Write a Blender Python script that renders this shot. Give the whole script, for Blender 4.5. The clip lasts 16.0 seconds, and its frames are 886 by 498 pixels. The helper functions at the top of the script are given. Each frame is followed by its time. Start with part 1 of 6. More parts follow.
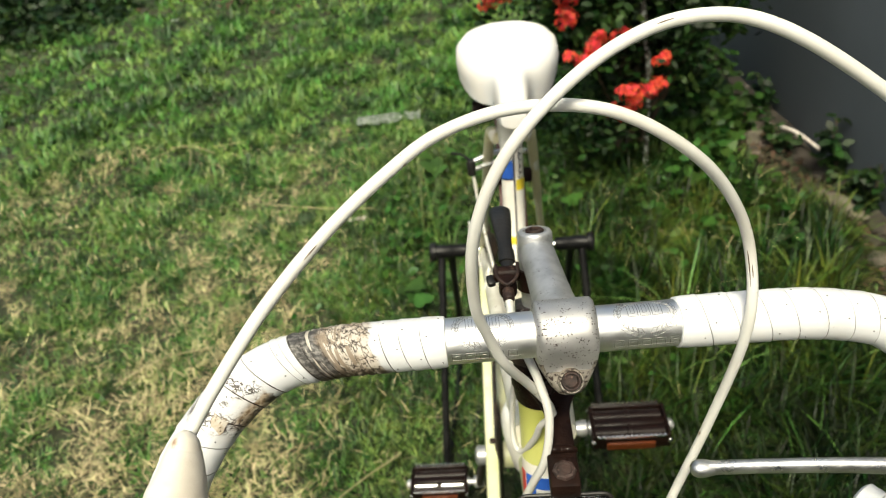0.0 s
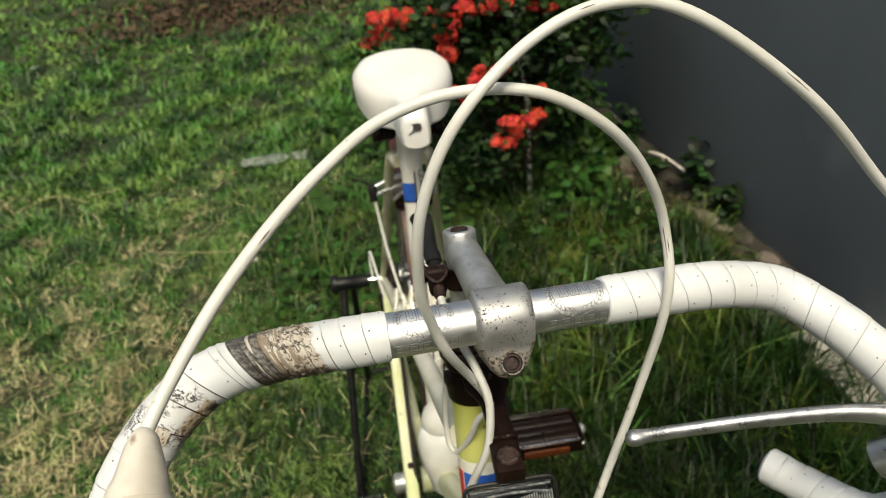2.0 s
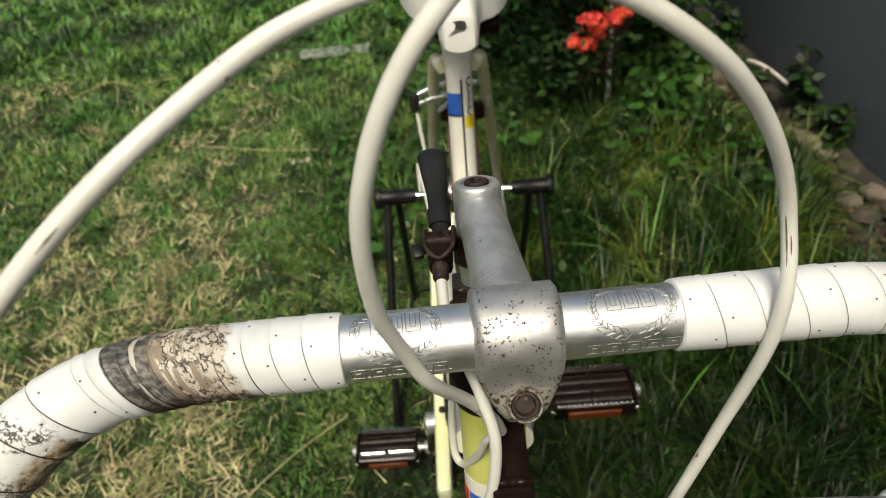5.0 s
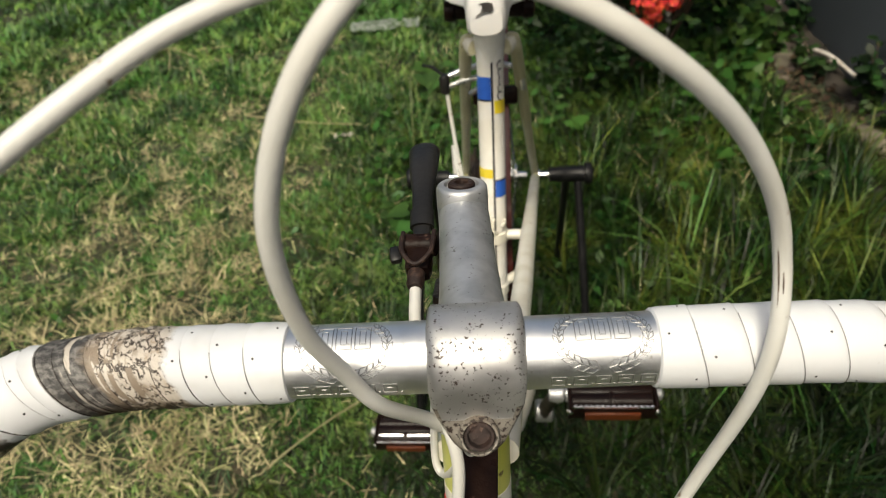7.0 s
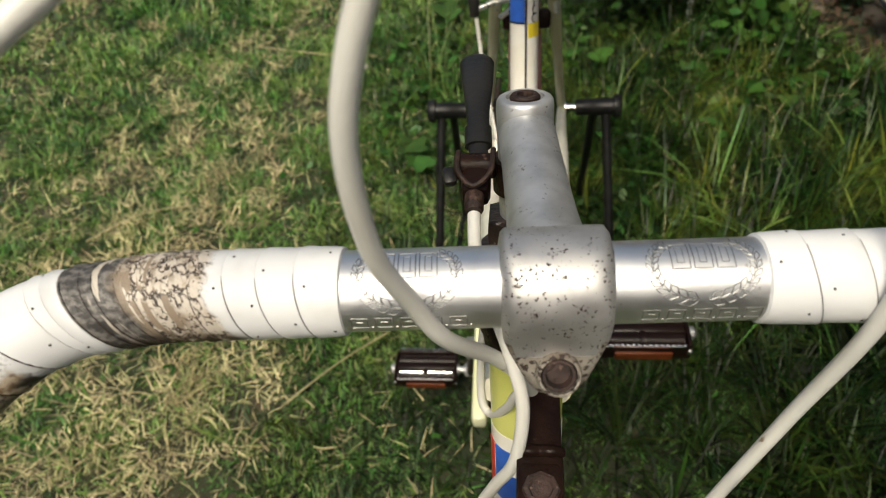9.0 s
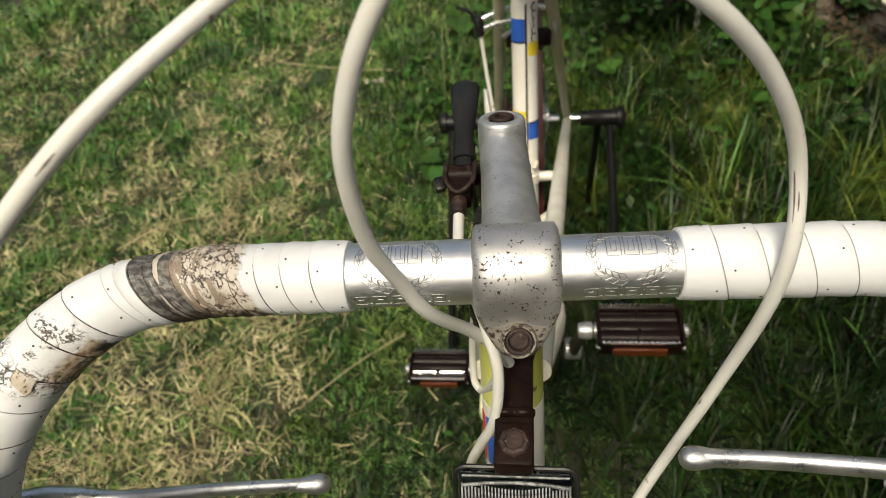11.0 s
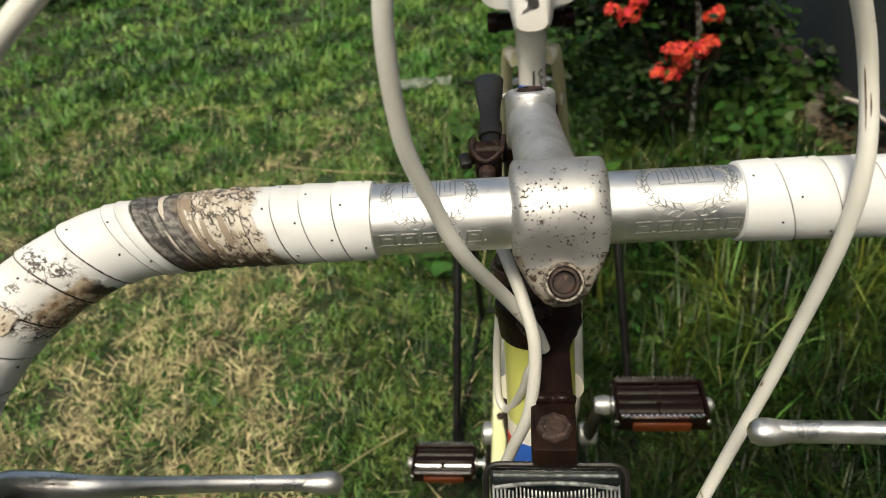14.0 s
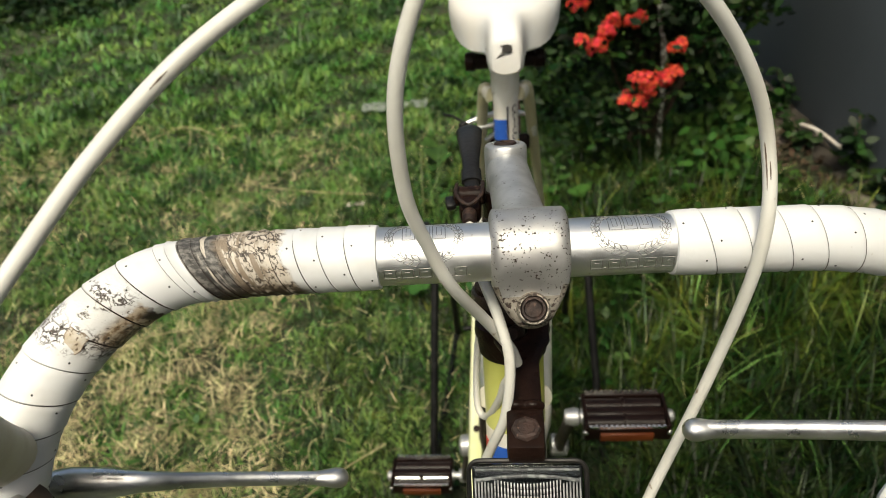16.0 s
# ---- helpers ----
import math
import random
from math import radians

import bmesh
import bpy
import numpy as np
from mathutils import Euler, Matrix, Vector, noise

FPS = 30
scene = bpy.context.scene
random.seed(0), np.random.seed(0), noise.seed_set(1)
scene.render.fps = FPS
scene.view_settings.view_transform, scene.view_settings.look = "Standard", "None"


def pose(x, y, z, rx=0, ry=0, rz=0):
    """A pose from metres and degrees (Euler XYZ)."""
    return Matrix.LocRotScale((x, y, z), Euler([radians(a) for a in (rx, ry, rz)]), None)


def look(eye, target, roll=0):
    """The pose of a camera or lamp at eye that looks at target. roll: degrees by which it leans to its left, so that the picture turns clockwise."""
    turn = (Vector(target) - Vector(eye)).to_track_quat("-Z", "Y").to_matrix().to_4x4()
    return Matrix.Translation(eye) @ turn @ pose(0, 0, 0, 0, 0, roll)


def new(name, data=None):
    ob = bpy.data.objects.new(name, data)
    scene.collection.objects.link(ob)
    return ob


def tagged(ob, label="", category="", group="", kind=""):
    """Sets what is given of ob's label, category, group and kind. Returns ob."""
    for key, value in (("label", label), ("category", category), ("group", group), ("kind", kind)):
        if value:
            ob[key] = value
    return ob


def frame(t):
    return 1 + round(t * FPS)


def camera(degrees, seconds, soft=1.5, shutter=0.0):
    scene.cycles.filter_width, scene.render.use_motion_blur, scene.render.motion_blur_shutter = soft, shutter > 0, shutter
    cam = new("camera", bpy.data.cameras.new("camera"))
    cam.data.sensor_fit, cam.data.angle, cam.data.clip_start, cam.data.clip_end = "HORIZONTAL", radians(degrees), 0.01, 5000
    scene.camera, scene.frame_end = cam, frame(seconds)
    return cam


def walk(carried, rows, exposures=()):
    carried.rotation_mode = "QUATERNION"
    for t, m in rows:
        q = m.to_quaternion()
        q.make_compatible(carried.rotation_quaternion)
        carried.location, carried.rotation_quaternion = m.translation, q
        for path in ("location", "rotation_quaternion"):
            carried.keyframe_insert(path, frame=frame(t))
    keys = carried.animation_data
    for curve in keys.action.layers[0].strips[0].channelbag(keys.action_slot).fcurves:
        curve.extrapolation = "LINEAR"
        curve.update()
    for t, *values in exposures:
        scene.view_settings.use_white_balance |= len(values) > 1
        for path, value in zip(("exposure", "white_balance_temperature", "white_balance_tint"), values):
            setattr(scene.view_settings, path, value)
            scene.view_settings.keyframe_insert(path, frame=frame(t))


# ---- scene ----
cam = camera(64.1, 16.0, soft=0.9)
cam.data.dof.use_dof = True
cam.data.dof.focus_distance = 0.31
cam.data.dof.aperture_fstop = 16.0
PATH = [
    (0, (-0.022, -0.371, 1.187), (-0.186, 1.233, 0.003), -7.5),
    (0.5, (-0.051, -0.364, 1.183), (-0.055, 1.245, -0.005), -4.9),
    (1, (-0.066, -0.374, 1.181), (0.033, 1.269, 0.045), -2.8),
    (1.5, (-0.067, -0.393, 1.171), (0.083, 1.258, 0.053), -3.2),
    (2, (-0.051, -0.392, 1.173), (0.114, 1.261, 0.059), -4.5),
    (2.5, (-0.04, -0.37, 1.195), (0.141, 1.283, 0.084), -4.1),
    (3, (-0.044, -0.348, 1.17), (0.082, 1.256, -0.017), -4.4),
    (3.5, (-0.038, -0.318, 1.134), (0.024, 1.238, -0.121), -5.1),
    (4, (-0.029, -0.289, 1.118), (-0.005, 1.244, -0.166), -5.1),
    (6.5, (0.02, -0.254, 1.12), (-0.167, 1.203, -0.238), -7.2),
    (7, (0.023, -0.242, 1.112), (-0.181, 1.208, -0.25), -6.7),
    (7.5, (0.018, -0.233, 1.105), (-0.192, 1.205, -0.269), -6.9),
    (8, (-0.002, -0.222, 1.094), (-0.174, 1.17, -0.333), -5.1),
    (8.5, (-0.011, -0.204, 1.064), (-0.173, 1.111, -0.434), -4.6),
    (9, (0.0, -0.227, 1.088), (-0.232, 1.1, -0.39), -7.6),
    (11.5, (0.02, -0.268, 1.124), (-0.275, 1.073, -0.33), -9.6),
    (12, (0.014, -0.268, 1.122), (-0.299, 1.068, -0.332), -9.7),
    (12.5, (0.019, -0.266, 1.124), (-0.303, 1.076, -0.324), -10.4),
    (13, (0.025, -0.267, 1.112), (-0.317, 1.121, -0.287), -10.8),
    (13.5, (0.019, -0.281, 1.081), (-0.328, 1.187, -0.233), -10.0),
    (14, (0.002, -0.296, 1.059), (-0.269, 1.283, -0.137), -7.8),
    (14.5, (0.013, -0.307, 1.056), (-0.233, 1.331, -0.065), -8.0),
    (15, (0.018, -0.314, 1.064), (-0.203, 1.339, -0.041), -7.4),
    (15.5, (0.011, -0.328, 1.085), (-0.197, 1.305, -0.05), -7.0),
    (16, (0.002, -0.336, 1.098), (-0.194, 1.277, -0.068), -6.1),
]
EXPOSURES = [(0.0, 0.96, 7150, 0), (0.6, 0.84, 7150, 0), (1.5, 0.44, 7150, 1), (4.2, 0.46, 7150, 1), (6.3, 0.52, 7100, 4), (9.2, 0.52, 7150, 5), (11.3, 0.48, 7300, 4), (13.5, 0.52, 7300, 3), (16.0, 0.58, 7200, 2)]
walk(cam, [(t, look(eye, target, roll)) for t, eye, target, roll in PATH], EXPOSURES)

# ---- world, sun, exposure ----
world = bpy.data.worlds.new("sky")
scene.world = world
world.use_nodes = True
wn = world.node_tree
sky = wn.nodes.new("ShaderNodeTexSky")
sky.sky_type, sky.sun_disc = "NISHITA", False
SUN_UP, SUN_TURN = 61.0, 190.0
sky.sun_elevation, sky.sun_rotation = radians(SUN_UP), radians(SUN_TURN)
sky.air_density, sky.dust_density, sky.ozone_density = 1.0, 6.0, 1.0
wn.nodes["Background"].inputs["Strength"].default_value = 0.102
wn.links.new(sky.outputs[0], wn.nodes["Background"].inputs["Color"])
sun_data = bpy.data.lights.new("sun", "SUN")
sun_data.energy, sun_data.angle, sun_data.color = 2.25, radians(18), (1.0, 0.95, 0.87)
sun = new("sun", sun_data)
su, sr = radians(SUN_UP), radians(SUN_TURN)
sun.matrix_basis = look((0, 0, 0), (-math.sin(sr) * math.cos(su), -math.cos(sr) * math.cos(su), -math.sin(su)))


# ---- materials ----
def material(name, base, rough=0.5, metal=0.0, second=None, scale=20.0, detail=6.0, mix=(0.4, 0.6), bump=0.0, bump_scale=200.0, random_mix=0.0, object_mix=0.0, third=None, third_mix=(0.6, 0.7), third_scale=None, gloss_noise=0.0, translucent=0.0, coat=0.0, spec=0.5):
    """A surface of one base colour, blotched by a second and stained by a third, with fine relief."""
    m = bpy.data.materials.new(name)
    m.use_nodes = True
    nt = m.node_tree
    b = nt.nodes["Principled BSDF"]
    link = nt.links.new
    coord = nt.nodes.new("ShaderNodeTexCoord")

    def noise_at(s, d=detail):
        n = nt.nodes.new("ShaderNodeTexNoise")
        n.inputs["Scale"].default_value, n.inputs["Detail"].default_value = s, d
        link(coord.outputs["Object"], n.inputs["Vector"])
        return n

    def ramp(src, lo, hi):
        r = nt.nodes.new("ShaderNodeMapRange")
        r.inputs["From Min"].default_value, r.inputs["From Max"].default_value = lo, hi
        link(src, r.inputs["Value"])
        return r.outputs["Result"]

    def blend(fac, a, c):
        x = nt.nodes.new("ShaderNodeMix")
        x.data_type = "RGBA"
        link(fac, x.inputs[0])
        for sock, v in ((x.inputs[6], a), (x.inputs[7], c)):
            if isinstance(v, tuple):
                sock.default_value = (*v, 1)
            else:
                link(v, sock)
        return x.outputs[2]

    col = base
    if second:
        col = blend(ramp(noise_at(scale).outputs[0], *mix), col, second)
    if third:
        col = blend(ramp(noise_at(third_scale or scale * 3.1).outputs[0], *third_mix), col, third)
    if random_mix or object_mix:
        g = nt.nodes.new("ShaderNodeNewGeometry" if random_mix else "ShaderNodeObjectInfo")
        hsv = nt.nodes.new("ShaderNodeHueSaturation")
        k = random_mix or object_mix
        out = g.outputs["Random Per Island"] if random_mix else g.outputs["Random"]
        link(ramp(out, -1.0 / k * 0.5 + 0.5, 1.0 / k * 0.5 + 0.5), hsv.inputs["Value"])
        r = nt.nodes.new("ShaderNodeMapRange")
        r.inputs["To Min"].default_value, r.inputs["To Max"].default_value = 1 - k, 1 + k
        link(out, r.inputs["Value"])
        link(r.outputs["Result"], hsv.inputs["Value"])
        w = nt.nodes.new("ShaderNodeMath")
        w.operation = "MULTIPLY"
        w.inputs[1].default_value = 7.31
        link(out, w.inputs[0])
        fr = nt.nodes.new("ShaderNodeMath")
        fr.operation = "FRACT"
        link(w.outputs[0], fr.inputs[0])
        hr = nt.nodes.new("ShaderNodeMapRange")
        hr.inputs["To Min"].default_value, hr.inputs["To Max"].default_value = 0.5 - 0.05 * k, 0.5 + 0.05 * k
        link(fr.outputs[0], hr.inputs["Value"])
        link(hr.outputs["Result"], hsv.inputs["Hue"])
        if isinstance(col, tuple):
            hsv.inputs["Color"].default_value = (*col, 1)
        else:
            link(col, hsv.inputs["Color"])
        col = hsv.outputs[0]
    if isinstance(col, tuple):
        b.inputs["Base Color"].default_value = (*col, 1)
    else:
        link(col, b.inputs["Base Color"])
    b.inputs["Roughness"].default_value, b.inputs["Metallic"].default_value = rough, metal
    b.inputs["Coat Weight"].default_value = coat
    b.inputs["Specular IOR Level"].default_value = spec
    if gloss_noise:
        r = nt.nodes.new("ShaderNodeMapRange")
        r.inputs["From Min"].default_value, r.inputs["From Max"].default_value = 0.3, 0.7
        r.inputs["To Min"].default_value, r.inputs["To Max"].default_value = max(rough - gloss_noise, 0.03), min(rough + gloss_noise, 1)
        link(noise_at(scale * 2.3).outputs[0], r.inputs["Value"])
        link(r.outputs["Result"], b.inputs["Roughness"])
    if bump:
        bp = nt.nodes.new("ShaderNodeBump")
        bp.inputs["Strength"].default_value = bump
        bp.inputs["Distance"].default_value = 0.001
        link(noise_at(bump_scale, 8).outputs[0], bp.inputs["Height"])
        link(bp.outputs[0], b.inputs["Normal"])
    if translucent:
        t = nt.nodes.new("ShaderNodeBsdfTranslucent")
        if isinstance(col, tuple):
            t.inputs[0].default_value = (*col, 1)
        else:
            link(col, t.inputs[0])
        mx = nt.nodes.new("ShaderNodeMixShader")
        mx.inputs[0].default_value = translucent
        link(b.outputs[0], mx.inputs[1])
        link(t.outputs[0], mx.inputs[2])
        link(mx.outputs[0], nt.nodes["Material Output"].inputs["Surface"])
    return m


M_SOIL = material("soil", (0.017, 0.026, 0.009), 0.95, second=(0.026, 0.026, 0.012), scale=2.2, third=(0.06, 0.048, 0.026), third_mix=(0.55, 0.75), third_scale=9, bump=1.0, bump_scale=60)
M_GRASS = material("lawn_grass", (0.064, 0.155, 0.026), 0.55, second=(0.150, 0.235, 0.055), scale=4.5, mix=(0.44, 0.58), third=(0.022, 0.062, 0.011), third_mix=(0.50, 0.58), third_scale=9, random_mix=0.6, translucent=0.25)
M_GRASS_FAR = material("lush_grass", (0.056, 0.16, 0.021), 0.55, second=(0.135, 0.245, 0.047), scale=3.2, mix=(0.44, 0.56), third=(0.018, 0.058, 0.009), third_mix=(0.50, 0.57), third_scale=6, random_mix=0.5, translucent=0.25)
# grass colour darkened to paint in the shade under the bicycle
M_UNDER_SHADE = material("shade_tinted_grass", (0.00504, 0.0147, 0.002), 0.5, second=(0.0194, 0.0392, 0.005), scale=5, random_mix=0.95, translucent=0.15, spec=0.25)
M_LONG = material("long_grass", (0.012, 0.033, 0.0048), 0.42, spec=0.3, second=(0.090, 0.130, 0.020), scale=6, mix=(0.46, 0.66), random_mix=0.95, translucent=0.25)
M_STRAW = material("dry_grass", (0.5, 0.445, 0.245), 0.7, second=(0.28, 0.25, 0.12), scale=14, random_mix=0.7, translucent=0.15)
M_LEAF = material("weed_leaf", (0.020, 0.060, 0.010), 0.45, spec=0.25, second=(0.042, 0.10, 0.019), scale=9, random_mix=0.5, translucent=0.2)
M_BROADLEAF = material("broad_leaf", (0.034, 0.09, 0.016), 0.45, spec=0.3, second=(0.05, 0.12, 0.022), scale=30, translucent=0.25, object_mix=0.3)
M_SHRUB = material("shrub_leaf", (0.007, 0.022, 0.005), 0.5, spec=0.2, second=(0.028, 0.058, 0.012), scale=7, mix=(0.45, 0.65), random_mix=0.6, translucent=0.08)
M_FLOWER = material("red_petal", (0.70, 0.070, 0.038), 0.6, second=(0.62, 0.032, 0.026), scale=30, random_mix=0.3, translucent=0.25)
M_STEMWOOD = material("shrub_wood", (0.09, 0.06, 0.04), 0.85, second=(0.05, 0.04, 0.03), scale=40, bump=0.6)
M_LEDGE = material("thick_glass_edge", (0.07, 0.076, 0.08), 0.35, spec=0.3, second=(0.2, 0.215, 0.22), scale=230, mix=(0.5, 0.62), bump=0.5, bump_scale=260)
M_WORNSTEEL = material("worn_dark_steel", (0.020, 0.013, 0.011), 0.32, 0.3, spec=0.5, second=(0.05, 0.03, 0.024), scale=130, third=(0.42, 0.38, 0.35), third_mix=(0.64, 0.70), third_scale=210, bump=0.6, bump_scale=260)
M_LICHEN = material("lichened_bark", (0.06, 0.055, 0.045), 0.9, second=(0.42, 0.44, 0.42), scale=75, mix=(0.5, 0.6), bump=0.8, bump_scale=90)
M_WALL = material("grey_paint", (0.134, 0.156, 0.180), 0.8, second=(0.109, 0.127, 0.148), scale=1.7, third=(0.19, 0.212, 0.236), third_mix=(0.62, 0.8), third_scale=4, bump=0.5, bump_scale=90)
M_FOOTING = material("old_concrete", (0.045, 0.037, 0.029), 0.95, second=(0.022, 0.018, 0.014), scale=9, third=(0.30, 0.27, 0.23), third_mix=(0.64, 0.70), third_scale=24, bump=1.0, bump_scale=45)
M_STONE = material("rubble", (0.135, 0.113, 0.09), 0.95, second=(0.06, 0.049, 0.038), scale=12, object_mix=0.6, bump=1.0, bump_scale=70)
M_TAPE = material("white_tape", (0.635, 0.645, 0.66), 0.5, second=(0.57, 0.57, 0.565), scale=35, mix=(0.5, 0.75), third=(0.3, 0.25, 0.2), third_mix=(0.7, 0.78), third_scale=260, bump=0.15, bump_scale=350)


def aged_tape():
    """White bar tape on an old winding: a mottled tan stretch, bare dark backing with pale folds, a gritty cracked stretch.
    The vector "along" is (run along the bar, height and depth on its round section), in metres."""
    m = bpy.data.materials.new("aged_white_tape")
    m.use_nodes = True
    nt = m.node_tree
    b = nt.nodes["Principled BSDF"]
    link = nt.links.new
    src = nt.nodes.new("ShaderNodeAttribute")
    src.attribute_name = "along"
    sep = nt.nodes.new("ShaderNodeSeparateXYZ")
    link(src.outputs["Vector"], sep.inputs[0])
    run, high, deep = sep.outputs

    def calc(op, x, y=0.0, z=0.0):
        n = nt.nodes.new("ShaderNodeMath")
        n.operation = op
        for k, v in enumerate((x, y, z)):
            if isinstance(v, (int, float)):
                n.inputs[k].default_value = v
            else:
                link(v, n.inputs[k])
        return n.outputs[0]

    def ramp(x, lo, hi):
        n = nt.nodes.new("ShaderNodeMapRange")
        n.interpolation_type = "SMOOTHSTEP"
        n.inputs["From Min"].default_value, n.inputs["From Max"].default_value = min(lo, hi), max(lo, hi)
        if lo > hi:
            n.inputs["To Min"].default_value, n.inputs["To Max"].default_value = 1, 0
        link(x, n.inputs["Value"])
        return n.outputs[0]

    def grain(stretch, detail=5.0, rough=0.55, warp=0.0):
        mp = nt.nodes.new("ShaderNodeMapping")
        mp.inputs["Scale"].default_value = stretch
        link(src.outputs["Vector"], mp.inputs["Vector"])
        n = nt.nodes.new("ShaderNodeTexNoise")
        n.inputs["Scale"].default_value, n.inputs["Detail"].default_value = 1.0, detail
        n.inputs["Roughness"].default_value, n.inputs["Distortion"].default_value = rough, warp
        link(mp.outputs[0], n.inputs["Vector"])
        return n.outputs[0]

    def lines(noise_out, w):
        return ramp(calc("ABSOLUTE", calc("SUBTRACT", noise_out, 0.5)), w, w * 0.35)

    def over(fac, below, colour):
        x = nt.nodes.new("ShaderNodeMix")
        x.data_type = "RGBA"
        link(fac, x.inputs[0])
        for sock, v in ((x.inputs[6], below), (x.inputs[7], colour)):
            if isinstance(v, tuple):
                sock.default_value = (*v, 1)
            else:
                link(v, sock)
        return x.outputs[2]

    times = lambda *f: f[0] if len(f) == 1 else calc("MULTIPLY", f[0], times(*f[1:]))
    ragged = calc("MULTIPLY_ADD", calc("SUBTRACT", grain((170, 170, 170), 5), 0.5), 0.010, run)
    soft = calc("MULTIPLY_ADD", calc("SUBTRACT", grain((90, 90, 90), 4), 0.5), 0.014, run)
    blotch = grain((140, 140, 140), 6, 0.6)
    fine = grain((420, 420, 420), 4, 0.6)
    col = over(ramp(grain((45, 45, 45), 3), 0.5, 0.72), (0.635, 0.645, 0.66), (0.565, 0.565, 0.56))
    # tan stretch: cream, short dark cracks along its top, a brown stain below
    tan = times(ramp(ragged, 0.0345, 0.0375), ramp(ragged, 0.064, 0.060))
    shade = over(ramp(blotch, 0.46, 0.70), (0.53, 0.48, 0.415), (0.31, 0.235, 0.16))
    web = grain((380, 270, 270), 5, 0.6, 0.3)
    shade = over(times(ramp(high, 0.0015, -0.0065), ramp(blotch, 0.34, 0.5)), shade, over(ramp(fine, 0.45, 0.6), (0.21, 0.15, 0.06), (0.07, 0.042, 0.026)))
    col = over(tan, col, shade)
    upper = times(ramp(high, 0.0045, 0.0095), ramp(grain((110, 110, 110), 3), 0.40, 0.46))
    col = over(times(tan, lines(web, 0.056), calc("MAXIMUM", upper, ramp(blotch, 0.46, 0.50))), col, (0.035, 0.024, 0.018))
    # uneven folds, pale ridges between brown furrows that darken downwards
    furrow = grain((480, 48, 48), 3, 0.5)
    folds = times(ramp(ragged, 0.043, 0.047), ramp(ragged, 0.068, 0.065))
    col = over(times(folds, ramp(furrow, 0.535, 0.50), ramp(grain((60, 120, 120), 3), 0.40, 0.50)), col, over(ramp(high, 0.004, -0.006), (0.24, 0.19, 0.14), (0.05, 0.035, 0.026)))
    # bare backing: grey on top, black below, with fine crackle
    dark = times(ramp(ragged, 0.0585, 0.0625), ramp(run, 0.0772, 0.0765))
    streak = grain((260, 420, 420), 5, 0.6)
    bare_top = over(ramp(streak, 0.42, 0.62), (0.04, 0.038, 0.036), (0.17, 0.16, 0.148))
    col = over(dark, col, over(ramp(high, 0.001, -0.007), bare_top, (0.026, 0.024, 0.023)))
    col = over(times(dark, ramp(furrow, 0.56, 0.60), ramp(high, -0.008, 0.0), ramp(ragged, 0.071, 0.066)), col, (0.50, 0.455, 0.39))
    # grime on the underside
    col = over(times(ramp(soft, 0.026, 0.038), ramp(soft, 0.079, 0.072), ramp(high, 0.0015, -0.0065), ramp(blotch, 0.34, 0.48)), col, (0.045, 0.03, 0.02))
    # gritty stretch further on: a brown smear inside the bend, short cracks above it
    worn = times(ramp(soft, 0.100, 0.107), ramp(soft, 0.139, 0.133))
    inside = times(ramp(deep, -0.0045, -0.0085), ramp(high, 0.0060, 0.0010))
    smear = times(ramp(ragged, 0.1045, 0.1065), ramp(ragged, 0.133, 0.126), inside, ramp(blotch, 0.33, 0.44))
    col = over(smear, col, over(ramp(fine, 0.42, 0.6), (0.44, 0.36, 0.265), (0.19, 0.125, 0.07)))
    col = over(times(ramp(ragged, 0.1035, 0.105), ramp(ragged, 0.1115, 0.1085), ramp(high, 0.002, -0.004), ramp(deep, -0.002, -0.006)), col, (0.03, 0.022, 0.018))
    grit = grain((360, 250, 250), 5, 0.62, 0.25)
    spread = calc("MAXIMUM", times(ramp(soft, 0.121, 0.127), ramp(grain((95, 95, 95), 3), 0.40, 0.47)), ramp(grain((75, 75, 75), 4), 0.55, 0.60))
    col = over(times(worn, lines(grit, 0.05), spread), col, (0.035, 0.025, 0.019))
    col = over(times(worn, ramp(fine, 0.66, 0.69)), col, (0.06, 0.04, 0.03))
    link(col, b.inputs["Base Color"])
    b.inputs["Roughness"].default_value = 0.52
    bp = nt.nodes.new("ShaderNodeBump")
    bp.inputs["Strength"].default_value, bp.inputs["Distance"].default_value = 0.7, 0.0009
    rough_part = calc("MAXIMUM", calc("MAXIMUM", tan, dark), worn)
    link(calc("MULTIPLY_ADD", web, rough_part, calc("MULTIPLY", fine, 0.06)), bp.inputs["Height"])
    link(bp.outputs[0], b.inputs["Normal"])
    return m


